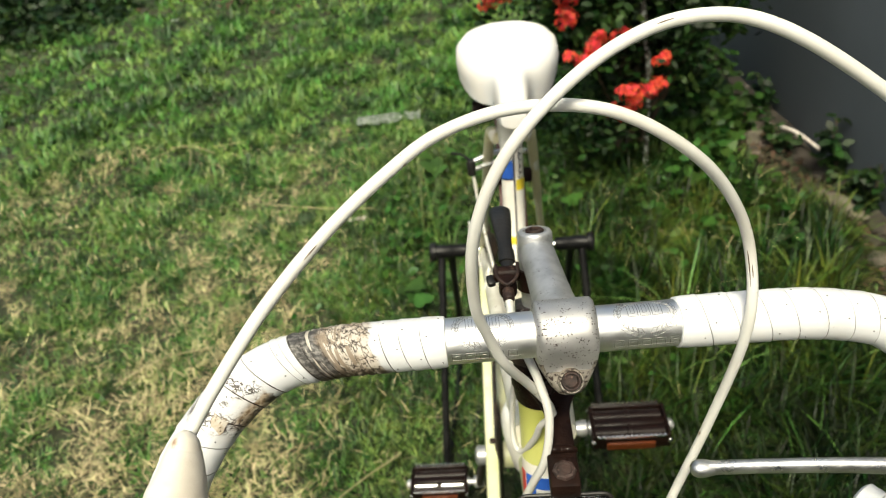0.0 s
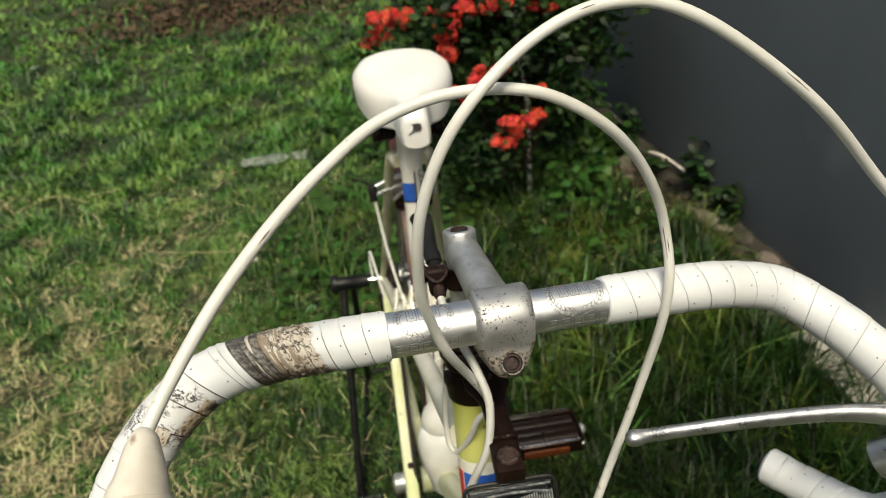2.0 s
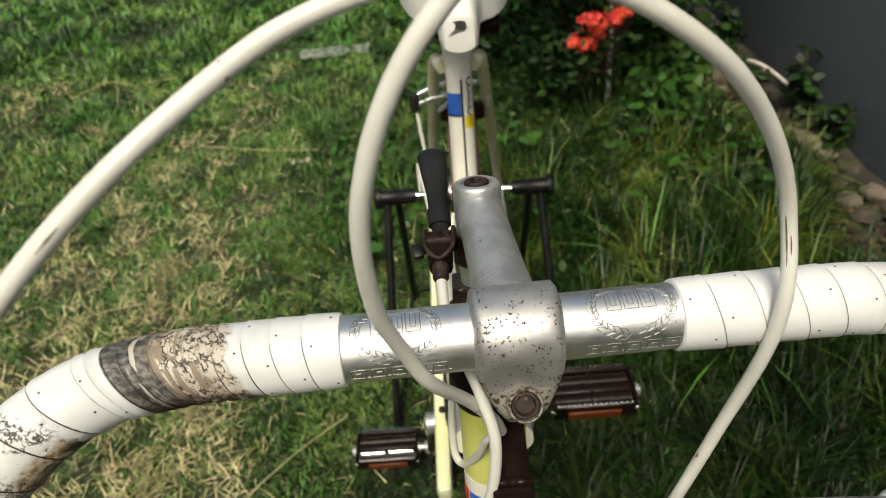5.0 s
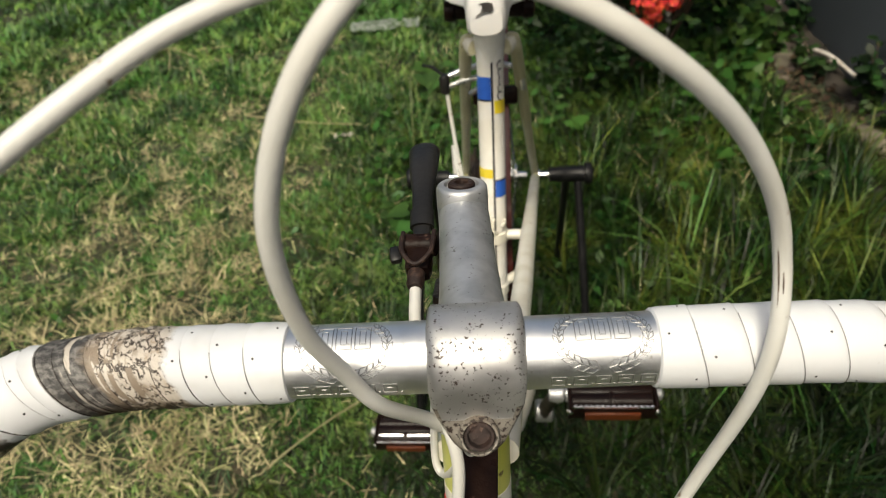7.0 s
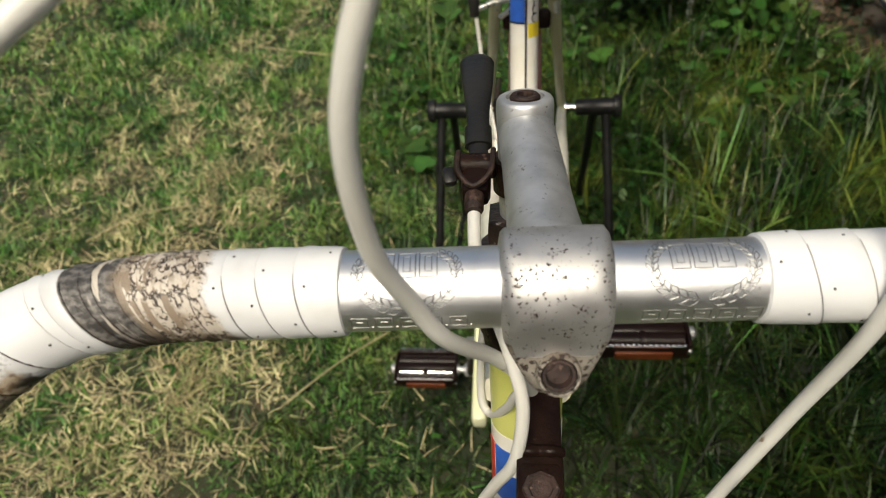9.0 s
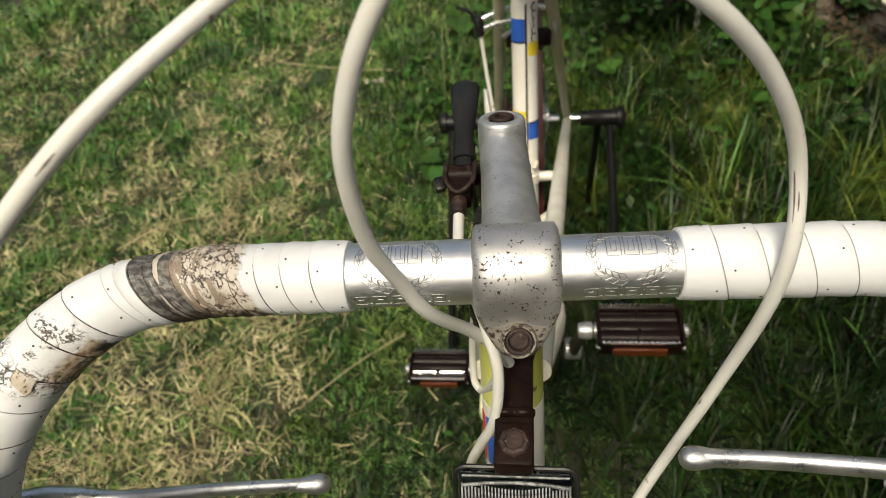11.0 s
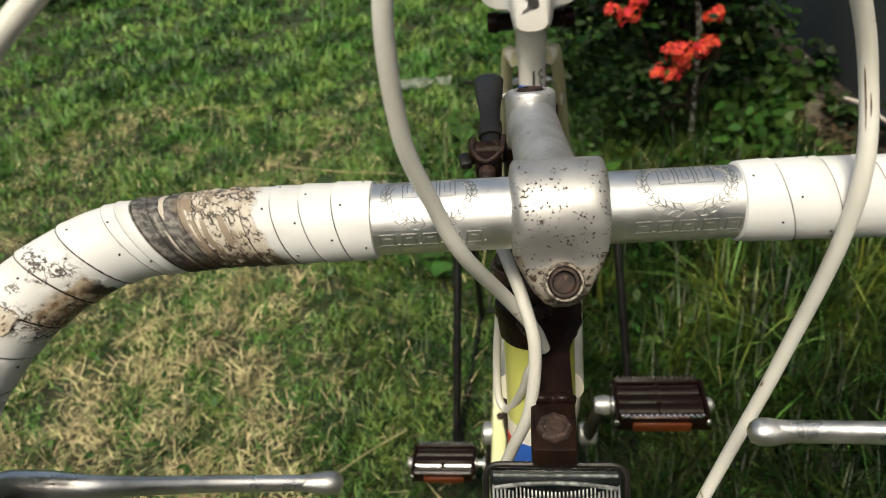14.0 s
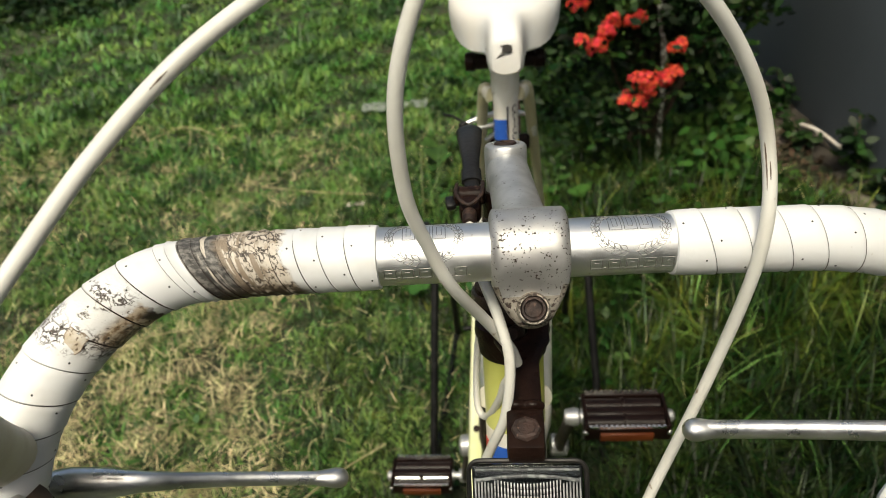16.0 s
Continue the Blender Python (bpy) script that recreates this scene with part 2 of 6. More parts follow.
def pitted_metal(name, base, dull, pit, density, scale, rough, metal=0.85):
    """Cast metal with sharp dark pits that gather in swarms, and dull stains."""
    m = bpy.data.materials.new(name)
    m.use_nodes = True
    nt = m.node_tree
    b = nt.nodes["Principled BSDF"]
    link = nt.links.new
    coord = nt.nodes.new("ShaderNodeTexCoord")

    def grain(sc, detail):
        n = nt.nodes.new("ShaderNodeTexNoise")
        n.inputs["Scale"].default_value, n.inputs["Detail"].default_value = sc, detail
        link(coord.outputs["Object"], n.inputs["Vector"])
        return n.outputs[0]

    def ramp(x, lo, hi):
        n = nt.nodes.new("ShaderNodeMapRange")
        n.inputs["From Min"].default_value, n.inputs["From Max"].default_value = lo, hi
        link(x, n.inputs["Value"])
        return n.outputs[0]

    def over(fac, below, colour):
        x = nt.nodes.new("ShaderNodeMix")
        x.data_type = "RGBA"
        link(fac, x.inputs[0])
        for sock, v in ((x.inputs[6], below), (x.inputs[7], colour)):
            if isinstance(v, tuple):
                sock.default_value = (*v, 1)
            else:
                link(v, sock)
        return x.outputs[2]

    swarm = nt.nodes.new("ShaderNodeMath")
    swarm.operation = "MULTIPLY_ADD"
    swarm.inputs[1].default_value = 0.35
    link(grain(scale * 0.22, 2), swarm.inputs[0])
    link(grain(scale, 7), swarm.inputs[2])
    holes = ramp(swarm.outputs[0], density, density + 0.03)
    col = over(ramp(grain(70, 5), 0.42, 0.62), base, dull)
    link(over(holes, col, pit), b.inputs["Base Color"])
    inv = nt.nodes.new("ShaderNodeMapRange")
    inv.inputs["To Min"].default_value, inv.inputs["To Max"].default_value = metal, 0.1
    link(holes, inv.inputs["Value"])
    link(inv.outputs[0], b.inputs["Metallic"])
    rr = nt.nodes.new("ShaderNodeMapRange")
    rr.inputs["From Min"].default_value, rr.inputs["From Max"].default_value = 0.3, 0.7
    rr.inputs["To Min"].default_value, rr.inputs["To Max"].default_value = rough - 0.08, rough + 0.1
    link(grain(160, 4), rr.inputs["Value"])
    link(rr.outputs[0], b.inputs["Roughness"])
    bp = nt.nodes.new("ShaderNodeBump")
    bp.invert = True
    bp.inputs["Strength"].default_value, bp.inputs["Distance"].default_value = 0.8, 0.0005
    link(holes, bp.inputs["Height"])
    link(bp.outputs[0], b.inputs["Normal"])
    return m


M_TAPE_OLD = aged_tape()
M_HOOD = material("cream_rubber_hood", (0.60, 0.565, 0.505), 0.55, second=(0.50, 0.45, 0.38), scale=40, mix=(0.4, 0.65), third=(0.27, 0.18, 0.12), third_mix=(0.66, 0.74), third_scale=120, bump=0.3, bump_scale=240)
M_PATCH = material("torn_backing", (0.53, 0.49, 0.43), 0.7, second=(0.42, 0.36, 0.28), scale=190, third=(0.12, 0.08, 0.05), third_mix=(0.56, 0.62), third_scale=420, bump=0.8, bump_scale=400)
M_SLAB = material("pale_concrete", (0.33, 0.31, 0.28), 0.95, second=(0.22, 0.2, 0.175), scale=9, third=(0.12, 0.1, 0.08), third_mix=(0.6, 0.7), third_scale=30, bump=0.8, bump_scale=60)
M_BLACKDOT = material("dark_hole", (0.02, 0.02, 0.02), 0.8)
M_ALU = material("brushed_aluminium", (0.80, 0.80, 0.80), 0.43, 1.0, second=(0.72, 0.72, 0.715), scale=60, third=(0.5, 0.48, 0.45), third_mix=(0.68, 0.74), third_scale=240, bump=0.08, bump_scale=600, gloss_noise=0.06)
M_ALU_DULL = pitted_metal("cast_aluminium", (0.54, 0.545, 0.55), (0.40, 0.405, 0.41), (0.17, 0.16, 0.155), 0.85, 720, 0.44, 0.75)
M_ALU_PIT = pitted_metal("pitted_aluminium", (0.50, 0.495, 0.49), (0.40, 0.395, 0.39), (0.045, 0.03, 0.025), 0.80, 850, 0.47)
M_ALU_STAIN = pitted_metal("stained_aluminium", (0.30, 0.275, 0.24), (0.17, 0.14, 0.11), (0.035, 0.023, 0.018), 0.71, 700, 0.6, 0.5)
M_RUST = material("rusty_bolt", (0.016, 0.008, 0.006), 0.6, 0.0, spec=0.3, second=(0.06, 0.034, 0.024), scale=260, mix=(0.5, 0.72), bump=1.0, bump_scale=320)
M_BROWN = material("brown_rusted_steel", (0.008, 0.004, 0.0032), 0.36, 0.0, spec=0.09, second=(0.016, 0.008, 0.006), scale=60, third=(0.07, 0.042, 0.032), third_mix=(0.67, 0.74), third_scale=170, bump=0.5, bump_scale=260, gloss_noise=0.12)
M_BLACK = material("black_plastic", (0.007, 0.007, 0.007), 0.38, spec=0.3, second=(0.014, 0.013, 0.012), scale=50, bump=0.3, bump_scale=300)
M_STANDBLACK = material("black_powder_coat", (0.004, 0.004, 0.0045), 0.4, spec=0.25, second=(0.01, 0.01, 0.01), scale=60, bump=0.2, bump_scale=300)
M_CABLE = material("cream_cable_housing", (0.61, 0.605, 0.572), 0.42, second=(0.545, 0.53, 0.485), scale=25, mix=(0.42, 0.7), third=(0.2, 0.14, 0.09), third_mix=(0.685, 0.72), third_scale=110, bump=0.2, bump_scale=300)
M_CHROME = material("chrome", (0.72, 0.72, 0.72), 0.16, 1.0, second=(0.6, 0.6, 0.59), scale=45, bump=0.06, bump_scale=300, gloss_noise=0.1)
M_SADDLE = material("white_saddle_cover", (0.70, 0.705, 0.71), 0.5, second=(0.71, 0.68, 0.64), scale=14, bump=0.12, bump_scale=350, third=(0.5, 0.4, 0.32), third_mix=(0.74, 0.8), third_scale=45)
M_TEAR = material("torn_lining", (0.035, 0.032, 0.03), 0.8, second=(0.17, 0.16, 0.15), scale=120, mix=(0.5, 0.6))
M_RUSTNUT = material("light_rust", (0.034, 0.017, 0.013), 0.7, second=(0.014, 0.007, 0.0055), scale=170, third=(0.105, 0.064, 0.05), third_mix=(0.6, 0.68), third_scale=420, bump=1.0, bump_scale=300)
M_RIB = material("pressed_glass_rib", (0.34, 0.36, 0.37), 0.25, second=(0.18, 0.19, 0.2), scale=160, spec=0.7)
M_CREAM = material("cream_paint", (0.72, 0.70, 0.63), 0.35, second=(0.62, 0.59, 0.50), scale=30, third=(0.22, 0.13, 0.07), third_mix=(0.69, 0.73), third_scale=80, bump=0.15, coat=0.2)
M_WHITEPAINT = material("white_frame_paint", (0.78, 0.76, 0.71), 0.3, second=(0.7, 0.67, 0.6), scale=30, third=(0.25, 0.16, 0.1), third_mix=(0.72, 0.76), third_scale=90, coat=0.3)
M_YELLOW = material("lime_yellow_paint", (0.44, 0.46, 0.085), 0.35, second=(0.52, 0.53, 0.16), scale=14, third=(0.1, 0.07, 0.03), third_mix=(0.69, 0.73), third_scale=80, coat=0.3)
M_PALE = material("pale_lime_paint", (0.62, 0.65, 0.34), 0.35, second=(0.72, 0.72, 0.5), scale=9, third=(0.12, 0.08, 0.04), third_mix=(0.69, 0.73), third_scale=80, coat=0.3)
M_STAY = material("olive_cream_paint", (0.66, 0.62, 0.47), 0.4, second=(0.5, 0.47, 0.3), scale=12, third=(0.1, 0.07, 0.04), third_mix=(0.68, 0.73), third_scale=70)
M_BLUE = material("blue_decal", (0.02, 0.09, 0.42), 0.35, second=(0.025, 0.11, 0.48), scale=60)
M_YDECAL = material("yellow_decal", (0.78, 0.62, 0.03), 0.35, second=(0.7, 0.55, 0.05), scale=60)
M_RED = material("red_decal", (0.5, 0.04, 0.03), 0.4, second=(0.42, 0.04, 0.03), scale=60)
M_INK = material("black_decal", (0.015, 0.015, 0.017), 0.4)
M_ENGRAVE = material("pressed_line", (0.24, 0.24, 0.24), 0.42, 0.85)
M_STREAK = material("brown_rub", (0.26, 0.20, 0.15), 0.6, second=(0.10, 0.07, 0.05), scale=200)
M_MUDGUARD = material("dark_red_paint", (0.085, 0.016, 0.013), 0.35, second=(0.05, 0.014, 0.011), scale=18, third=(0.03, 0.02, 0.015), third_mix=(0.6, 0.68), third_scale=60, coat=0.3)
M_LAMPBACK = material("dull_reflector", (0.05, 0.053, 0.056), 0.35, 0.6, second=(0.1, 0.105, 0.11), scale=160)
M_PEDAL = material("brown_pedal_plastic", (0.0065, 0.0030, 0.0025), 0.3, spec=0.14, second=(0.010, 0.0047, 0.0036), scale=50, bump=0.4, bump_scale=250)
M_ORANGE = material("amber_reflector", (0.085, 0.018, 0.004), 0.35, second=(0.10, 0.025, 0.007), scale=90)
M_LITTER = material("clear_plastic_film", (0.50, 0.53, 0.50), 0.2, second=(0.26, 0.33, 0.24), scale=55, translucent=0.3, bump=0.8, bump_scale=90)
M_DEADLEAF = material("dead_leaf", (0.085, 0.055, 0.034), 0.85, spec=0.2, second=(0.05, 0.035, 0.022), scale=9, random_mix=0.5)
M_LEVER = material("satin_alloy", (0.72, 0.725, 0.73), 0.33, 0.95, second=(0.52, 0.52, 0.515), scale=45, bump=0.2, bump_scale=260, gloss_noise=0.1)
M_PAPER = material("pale_scrap", (0.62, 0.58, 0.54), 0.7, second=(0.5, 0.44, 0.38), scale=60)
M_BOTTLE = material("white_plastic_bottle", (0.82, 0.815, 0.79), 0.4, second=(0.7, 0.68, 0.62), scale=18, third=(0.3, 0.24, 0.17), third_mix=(0.66, 0.74), third_scale=30)
M_DARKSTEEL = material("dark_greasy_steel", (0.05, 0.045, 0.04), 0.45, 0.7, second=(0.1, 0.07, 0.05), scale=70, bump=0.4)
M_TYRE = material("dark_tyre_rubber", (0.045, 0.018, 0.014), 0.6, second=(0.07, 0.03, 0.022), scale=40, bump=0.5)


def glass_lens():
    m = bpy.data.materials.new("headlamp_glass")
    m.use_nodes = True
    b = m.node_tree.nodes["Principled BSDF"]
    b.inputs["Base Color"].default_value = (0.62, 0.66, 0.67, 1)
    b.inputs["Roughness"].default_value = 0.08
    b.inputs["Transmission Weight"].default_value = 1.0
    b.inputs["IOR"].default_value = 1.5
    return m


M_GLASS = glass_lens()


# ---- mesh helpers ----
def finish(bm, name, smooth=True):
    bmesh.ops.recalc_face_normals(bm, faces=bm.faces)
    me = bpy.data.meshes.new(name)
    bm.to_mesh(me)
    bm.free()
    if smooth:
        me.polygons.foreach_set("use_smooth", [True] * len(me.polygons))
        me.set_sharp_from_angle(angle=radians(40))
    return me


def thing(name, base, label, category, group="", kind=""):
    e = new(name)
    e.location = base
    e.empty_display_size = 0.05
    return tagged(e, label, category, group, kind)


def part(name, bm, mat, parent, label="", smooth=True):
    me = bm if isinstance(bm, bpy.types.Mesh) else finish(bm, name, smooth)
    if mat and not me.materials:
        me.materials.append(mat)
    ob = new(name, me)
    if parent is not None:
        ob.parent = parent
        if parent.type == "EMPTY":
            ob.matrix_parent_inverse = Matrix.Translation(-parent.location)
    if label:
        ob["label"] = label
    return ob


def single(name, bm, mat, label, category, group="", kind="", smooth=True):
    return tagged(part(name, bm, mat, None, "", smooth), label, category, group, kind)


def curve_points(ctrl, n=8):
    """Points along a smooth curve through the control points."""
    c = [Vector(p) for p in ctrl]
    c = [2 * c[0] - c[1]] + c + [2 * c[-1] - c[-2]]
    out = []
    for i in range(1, len(c) - 2):
        p0, p1, p2, p3 = c[i - 1:i + 3]
        for k in range(n):
            s = k / n
            out.append(0.5 * (2 * p1 + (p2 - p0) * s + (2 * p0 - 5 * p1 + 4 * p2 - p3) * s * s + (3 * p1 - p0 - 3 * p2 + p3) * s ** 3))
    out.append(c[-2])
    return out


def frames_along(pts):
    """Tangent and two cross directions at each point, without twist."""
    res = []
    t0 = (pts[1] - pts[0]).normalized()
    ref = Vector((0, 0, 1)) if abs(t0.z) < 0.9 else Vector((0, 1, 0))
    a = (ref - t0 * ref.dot(t0)).normalized()
    for i in range(len(pts)):
        t = (pts[min(i + 1, len(pts) - 1)] - pts[max(i - 1, 0)]).normalized()
        a = (a - t * a.dot(t)).normalized()
        res.append((t, a, t.cross(a)))
    return res


def tube(pts, radius, sides=16, bm=None, cap=True, tilt=0.0, flat=1.0, tall=1.0):
    """A swept tube; radius is a number or one for each point; tilt skews the rings; flat squashes one way."""
    bm = bm or bmesh.new()
    pts = [Vector(p) for p in pts]
    rad = radius if isinstance(radius, (list, tuple)) else [radius] * len(pts)
    rings = []
    tilts = tilt if isinstance(tilt, (list, tuple)) else [tilt] * len(pts)
    for p, r, w, (t, a, b) in zip(pts, rad, tilts, frames_along(pts)):
        rings.append([bm.verts.new(p + r * (tall * math.cos(q) * a + flat * math.sin(q) * b) + t * (w * r * math.cos(q))) for q in (2 * math.pi * k / sides for k in range(sides))])
    for u, v in zip(rings, rings[1:]):
        for k in range(sides):
            bm.faces.new((u[k], u[(k + 1) % sides], v[(k + 1) % sides], v[k]))
    if cap:
        bm.faces.new(rings[0][::-1])
        bm.faces.new(rings[-1])
    return bm


def spun(profile, origin, axis, sides=24, bm=None):
    """A turned body: profile of (distance along the axis, radius)."""
    bm = bm or bmesh.new()
    axis = Vector(axis).normalized()
    ref = Vector((0, 0, 1)) if abs(axis.z) < 0.9 else Vector((0, 1, 0))
    a = (ref - axis * ref.dot(axis)).normalized()
    b = axis.cross(a)
    o = Vector(origin)
    rings = []
    for d, r in profile:
        rings.append([bm.verts.new(o + axis * d + max(r, 1e-5) * (math.cos(q) * a + math.sin(q) * b)) for q in (2 * math.pi * k / sides for k in range(sides))])
    for u, v in zip(rings, rings[1:]):
        for k in range(sides):
            bm.faces.new((u[k], u[(k + 1) % sides], v[(k + 1) % sides], v[k]))
    bm.faces.new(rings[0][::-1])
    bm.faces.new(rings[-1])
    return bm


def block(m, size, bevel=0.002, bm=None, seg=2):
    """A box with rounded edges at the pose m."""
    own = bmesh.new()
    bmesh.ops.create_cube(own, size=1.0)
    bmesh.ops.scale(own, vec=size, verts=own.verts)
    if bevel:
        bmesh.ops.bevel(own, geom=list(own.edges), offset=bevel, segments=seg, affect="EDGES", profile=0.5)
    bmesh.ops.transform(own, matrix=m, verts=own.verts)
    if bm is None:
        return own
    me = bpy.data.meshes.new("tmp")
    own.to_mesh(me)
    own.free()
    bm.from_mesh(me)
    bpy.data.meshes.remove(me)
    return bm


def basis(origin, x, y):
    """A pose from an origin and two directions."""
    x = Vector(x).normalized()
    z = x.cross(Vector(y)).normalized()
    y = z.cross(x)
    return Matrix.Translation(origin) @ Matrix((x, y, z)).transposed().to_4x4()


def plate(outline, thick, m, bevel=0.001):
    """A flat plate of that outline (x, y), rounded at its rim, at the pose m."""
    bm = bmesh.new()
    f = bm.faces.new([bm.verts.new((x, y, -thick / 2)) for x, y in outline])
    r = bmesh.ops.extrude_face_region(bm, geom=[f])
    bmesh.ops.translate(bm, vec=(0, 0, thick), verts=[v for v in r["geom"] if isinstance(v, bmesh.types.BMVert)])
    if bevel:
        bm.normal_update()
        rim = [e for e in bm.edges if len(e.link_faces) == 2 and e.link_faces[0].normal.dot(e.link_faces[1].normal) < 0.3]
        bmesh.ops.bevel(bm, geom=rim, offset=bevel, segments=2, affect="EDGES", profile=0.5)
    bmesh.ops.transform(bm, matrix=m, verts=bm.verts)
    return bm


def raw_mesh(name, verts, quads=None, tris=None):
    """A mesh from arrays, quick for many faces."""
    me = bpy.data.meshes.new(name)
    nq, nt = (len(quads) if quads is not None else 0), (len(tris) if tris is not None else 0)
    me.vertices.add(len(verts))
    me.vertices.foreach_set("co", np.asarray(verts, np.float32).ravel())
    loops = np.concatenate([a.ravel() for a in (quads, tris) if a is not None]).astype(np.int32)
    me.loops.add(len(loops))
    me.loops.foreach_set("vertex_index", loops)
    me.polygons.add(nq + nt)
    start = np.concatenate([np.arange(nq) * 4, nq * 4 + np.arange(nt) * 3]).astype(np.int32)
    me.polygons.foreach_set("loop_start", start)
    me.update(calc_edges=True)
    me.validate()
    return me


# ---- the large structure ----
def lift(x, y):
    """Height of the uneven lawn."""
    h = 0.012 * math.sin(1.7 * x + 0.4) * math.cos(1.3 * y) + 0.008 * math.sin(4.1 * x - 2.0 * y)
    return h * min(1.0, 6.0 / (1.0 + x * x + y * y))


def make_ground():
    n = 120
    s = np.linspace(-1, 1, n)
    ax = 45 * np.sign(s) * np.abs(s) ** 2.6
    v = [(x, y + 1.2, lift(x, y + 1.2)) for y in ax for x in ax]
    i = np.arange(n * n).reshape(n, n)
    q = np.stack([i[:-1, :-1], i[:-1, 1:], i[1:, 1:], i[1:, :-1]], -1).reshape(-1, 4)
    me = raw_mesh("ground", v, q)
    me.polygons.foreach_set("use_smooth", [True] * len(me.polygons))
    single("ground", me, M_SOIL, "uneven garden soil under lawn grass", "ground", kind="structure")


make_ground()

WALL_A, WALL_B = Vector((1.16, -0.6, 0)), Vector((0.775, 3.3, 0))
wall_dir = (WALL_B - WALL_A).normalized()
wall_out = Vector((-wall_dir.y, wall_dir.x, 0))
WALL_S, WALL_N = WALL_A - wall_dir * 2.5, WALL_B + wall_dir * 4.7
mid = (WALL_S + WALL_N) / 2
single("wall_east", block(basis(mid - wall_out * 0.1 + Vector((0, 0, 1.2)), wall_dir, wall_out), ((WALL_N - WALL_S).length, 0.2, 2.5), 0.008), M_WALL, "plain dark grey painted masonry wall", "wall", kind="structure")


# added walls close the garden out of view, blocking low sky and darkening reflections
for name, at, along, size in (("wall_south", (-2.5, -3.2, 1.1), (1, 0, 0), (8.0, 0.2, 2.3)), ("wall_west", (-6.4, 3.0, 1.3), (0, 1, 0), (10.0, 0.2, 2.7)), ("wall_north", (-2.6, 8.0, 1.3), (1, 0, 0), (7.4, 0.2, 2.7))):
    single(name, block(basis(Vector(at), along, Vector((0, 0, 1)).cross(Vector(along))), size, 0.008), M_WALL, "plain dark grey painted masonry wall", "wall", kind="structure")


def make_footing():
    """A rough, broken concrete edge along the foot of the wall."""
    rng = random.Random(5)
    bm = bmesh.new()
    n = 90
    rows = []
    for k in range(n + 1):
        p = WALL_A.lerp(WALL_B, k / n)
        out = 0.028 + 0.016 * noise.noise(Vector((k * 0.23, 0, 0))) + rng.uniform(-0.008, 0.008)
        h = 0.03 + 0.02 * noise.noise(Vector((k * 0.31, 7, 0))) + rng.uniform(-0.006, 0.006)
        sec = [p + Vector((0, 0, -0.05)) + wall_out * (out + 0.02), p + wall_out * (out + 0.01) + Vector((0, 0, h * 0.55)), p + wall_out * out * 0.8 + Vector((0, 0, h)), p + wall_out * 0.003 + Vector((0, 0, h + 0.012)), p + wall_out * 0.003 + Vector((0, 0, -0.05))]
        rows.append([bm.verts.new(q) for q in sec])
    for a, b in zip(rows, rows[1:]):
        for k in range(4):
            bm.faces.new((a[k], a[k + 1], b[k + 1], b[k]))
    bm.faces.new(rows[0])
    bm.faces.new(rows[-1][::-1])
    single("trim_footing", bm, M_FOOTING, "rough broken concrete footing along the wall", "footing", kind="structure")


make_footing()

# ---- bicycle ----
bike = thing("bicycle", (0, 0.3, 0), "old white and lime yellow step-through bicycle with drop handlebar", "bicycle")
AX = Vector((0, -0.31, -0.951)).normalized()


def steer(z):
    """The point of the steering axis at height z."""
    return Vector((0.0, 0.003 - (0.921 - z) * 0.326, z))


# handlebar
BAR_L, BAR_R = Vector((-0.055, -0.0928, 0.9192)), Vector((0.0685, -0.0840, 0.9149))
bar_dir = (BAR_R - BAR_L).normalized()
LEFT = [(-0.055, -0.0928, 0.9192), (-0.085, -0.0944, 0.9196), (-0.1185, -0.0982, 0.9210), (-0.1481, -0.1115, 0.9236), (-0.1723, -0.1358, 0.9163), (-0.1915, -0.1608, 0.8945), (-0.2050, -0.1830, 0.857), (-0.2150, -0.1960, 0.815), (-0.2230, -0.2010, 0.77), (-0.2290, -0.1960, 0.73), (-0.2310, -0.1830, 0.695)]
RIGHT = [(0.0685, -0.0840, 0.9149), (0.1048, -0.0811, 0.9130), (0.1375, -0.0775, 0.9097), (0.1660, -0.0732, 0.9020), (0.1865, -0.0738, 0.8952), (0.2035, -0.0862, 0.8875), (0.2210, -0.1070, 0.8775), (0.2420, -0.1300, 0.8570), (0.2600, -0.1450, 0.8200), (0.2700, -0.1470, 0.7700), (0.2620, -0.1280, 0.7250), (0.2430, -0.0850, 0.7060), (0.2280, -0.0620, 0.7030)]
sleeve = part("handlebar", tube([BAR_L - bar_dir * 0.004, BAR_L, BAR_R, BAR_R + bar_dir * 0.004], 0.0127, 40), M_ALU, bike, "bare polished aluminium sleeve of the handlebar")


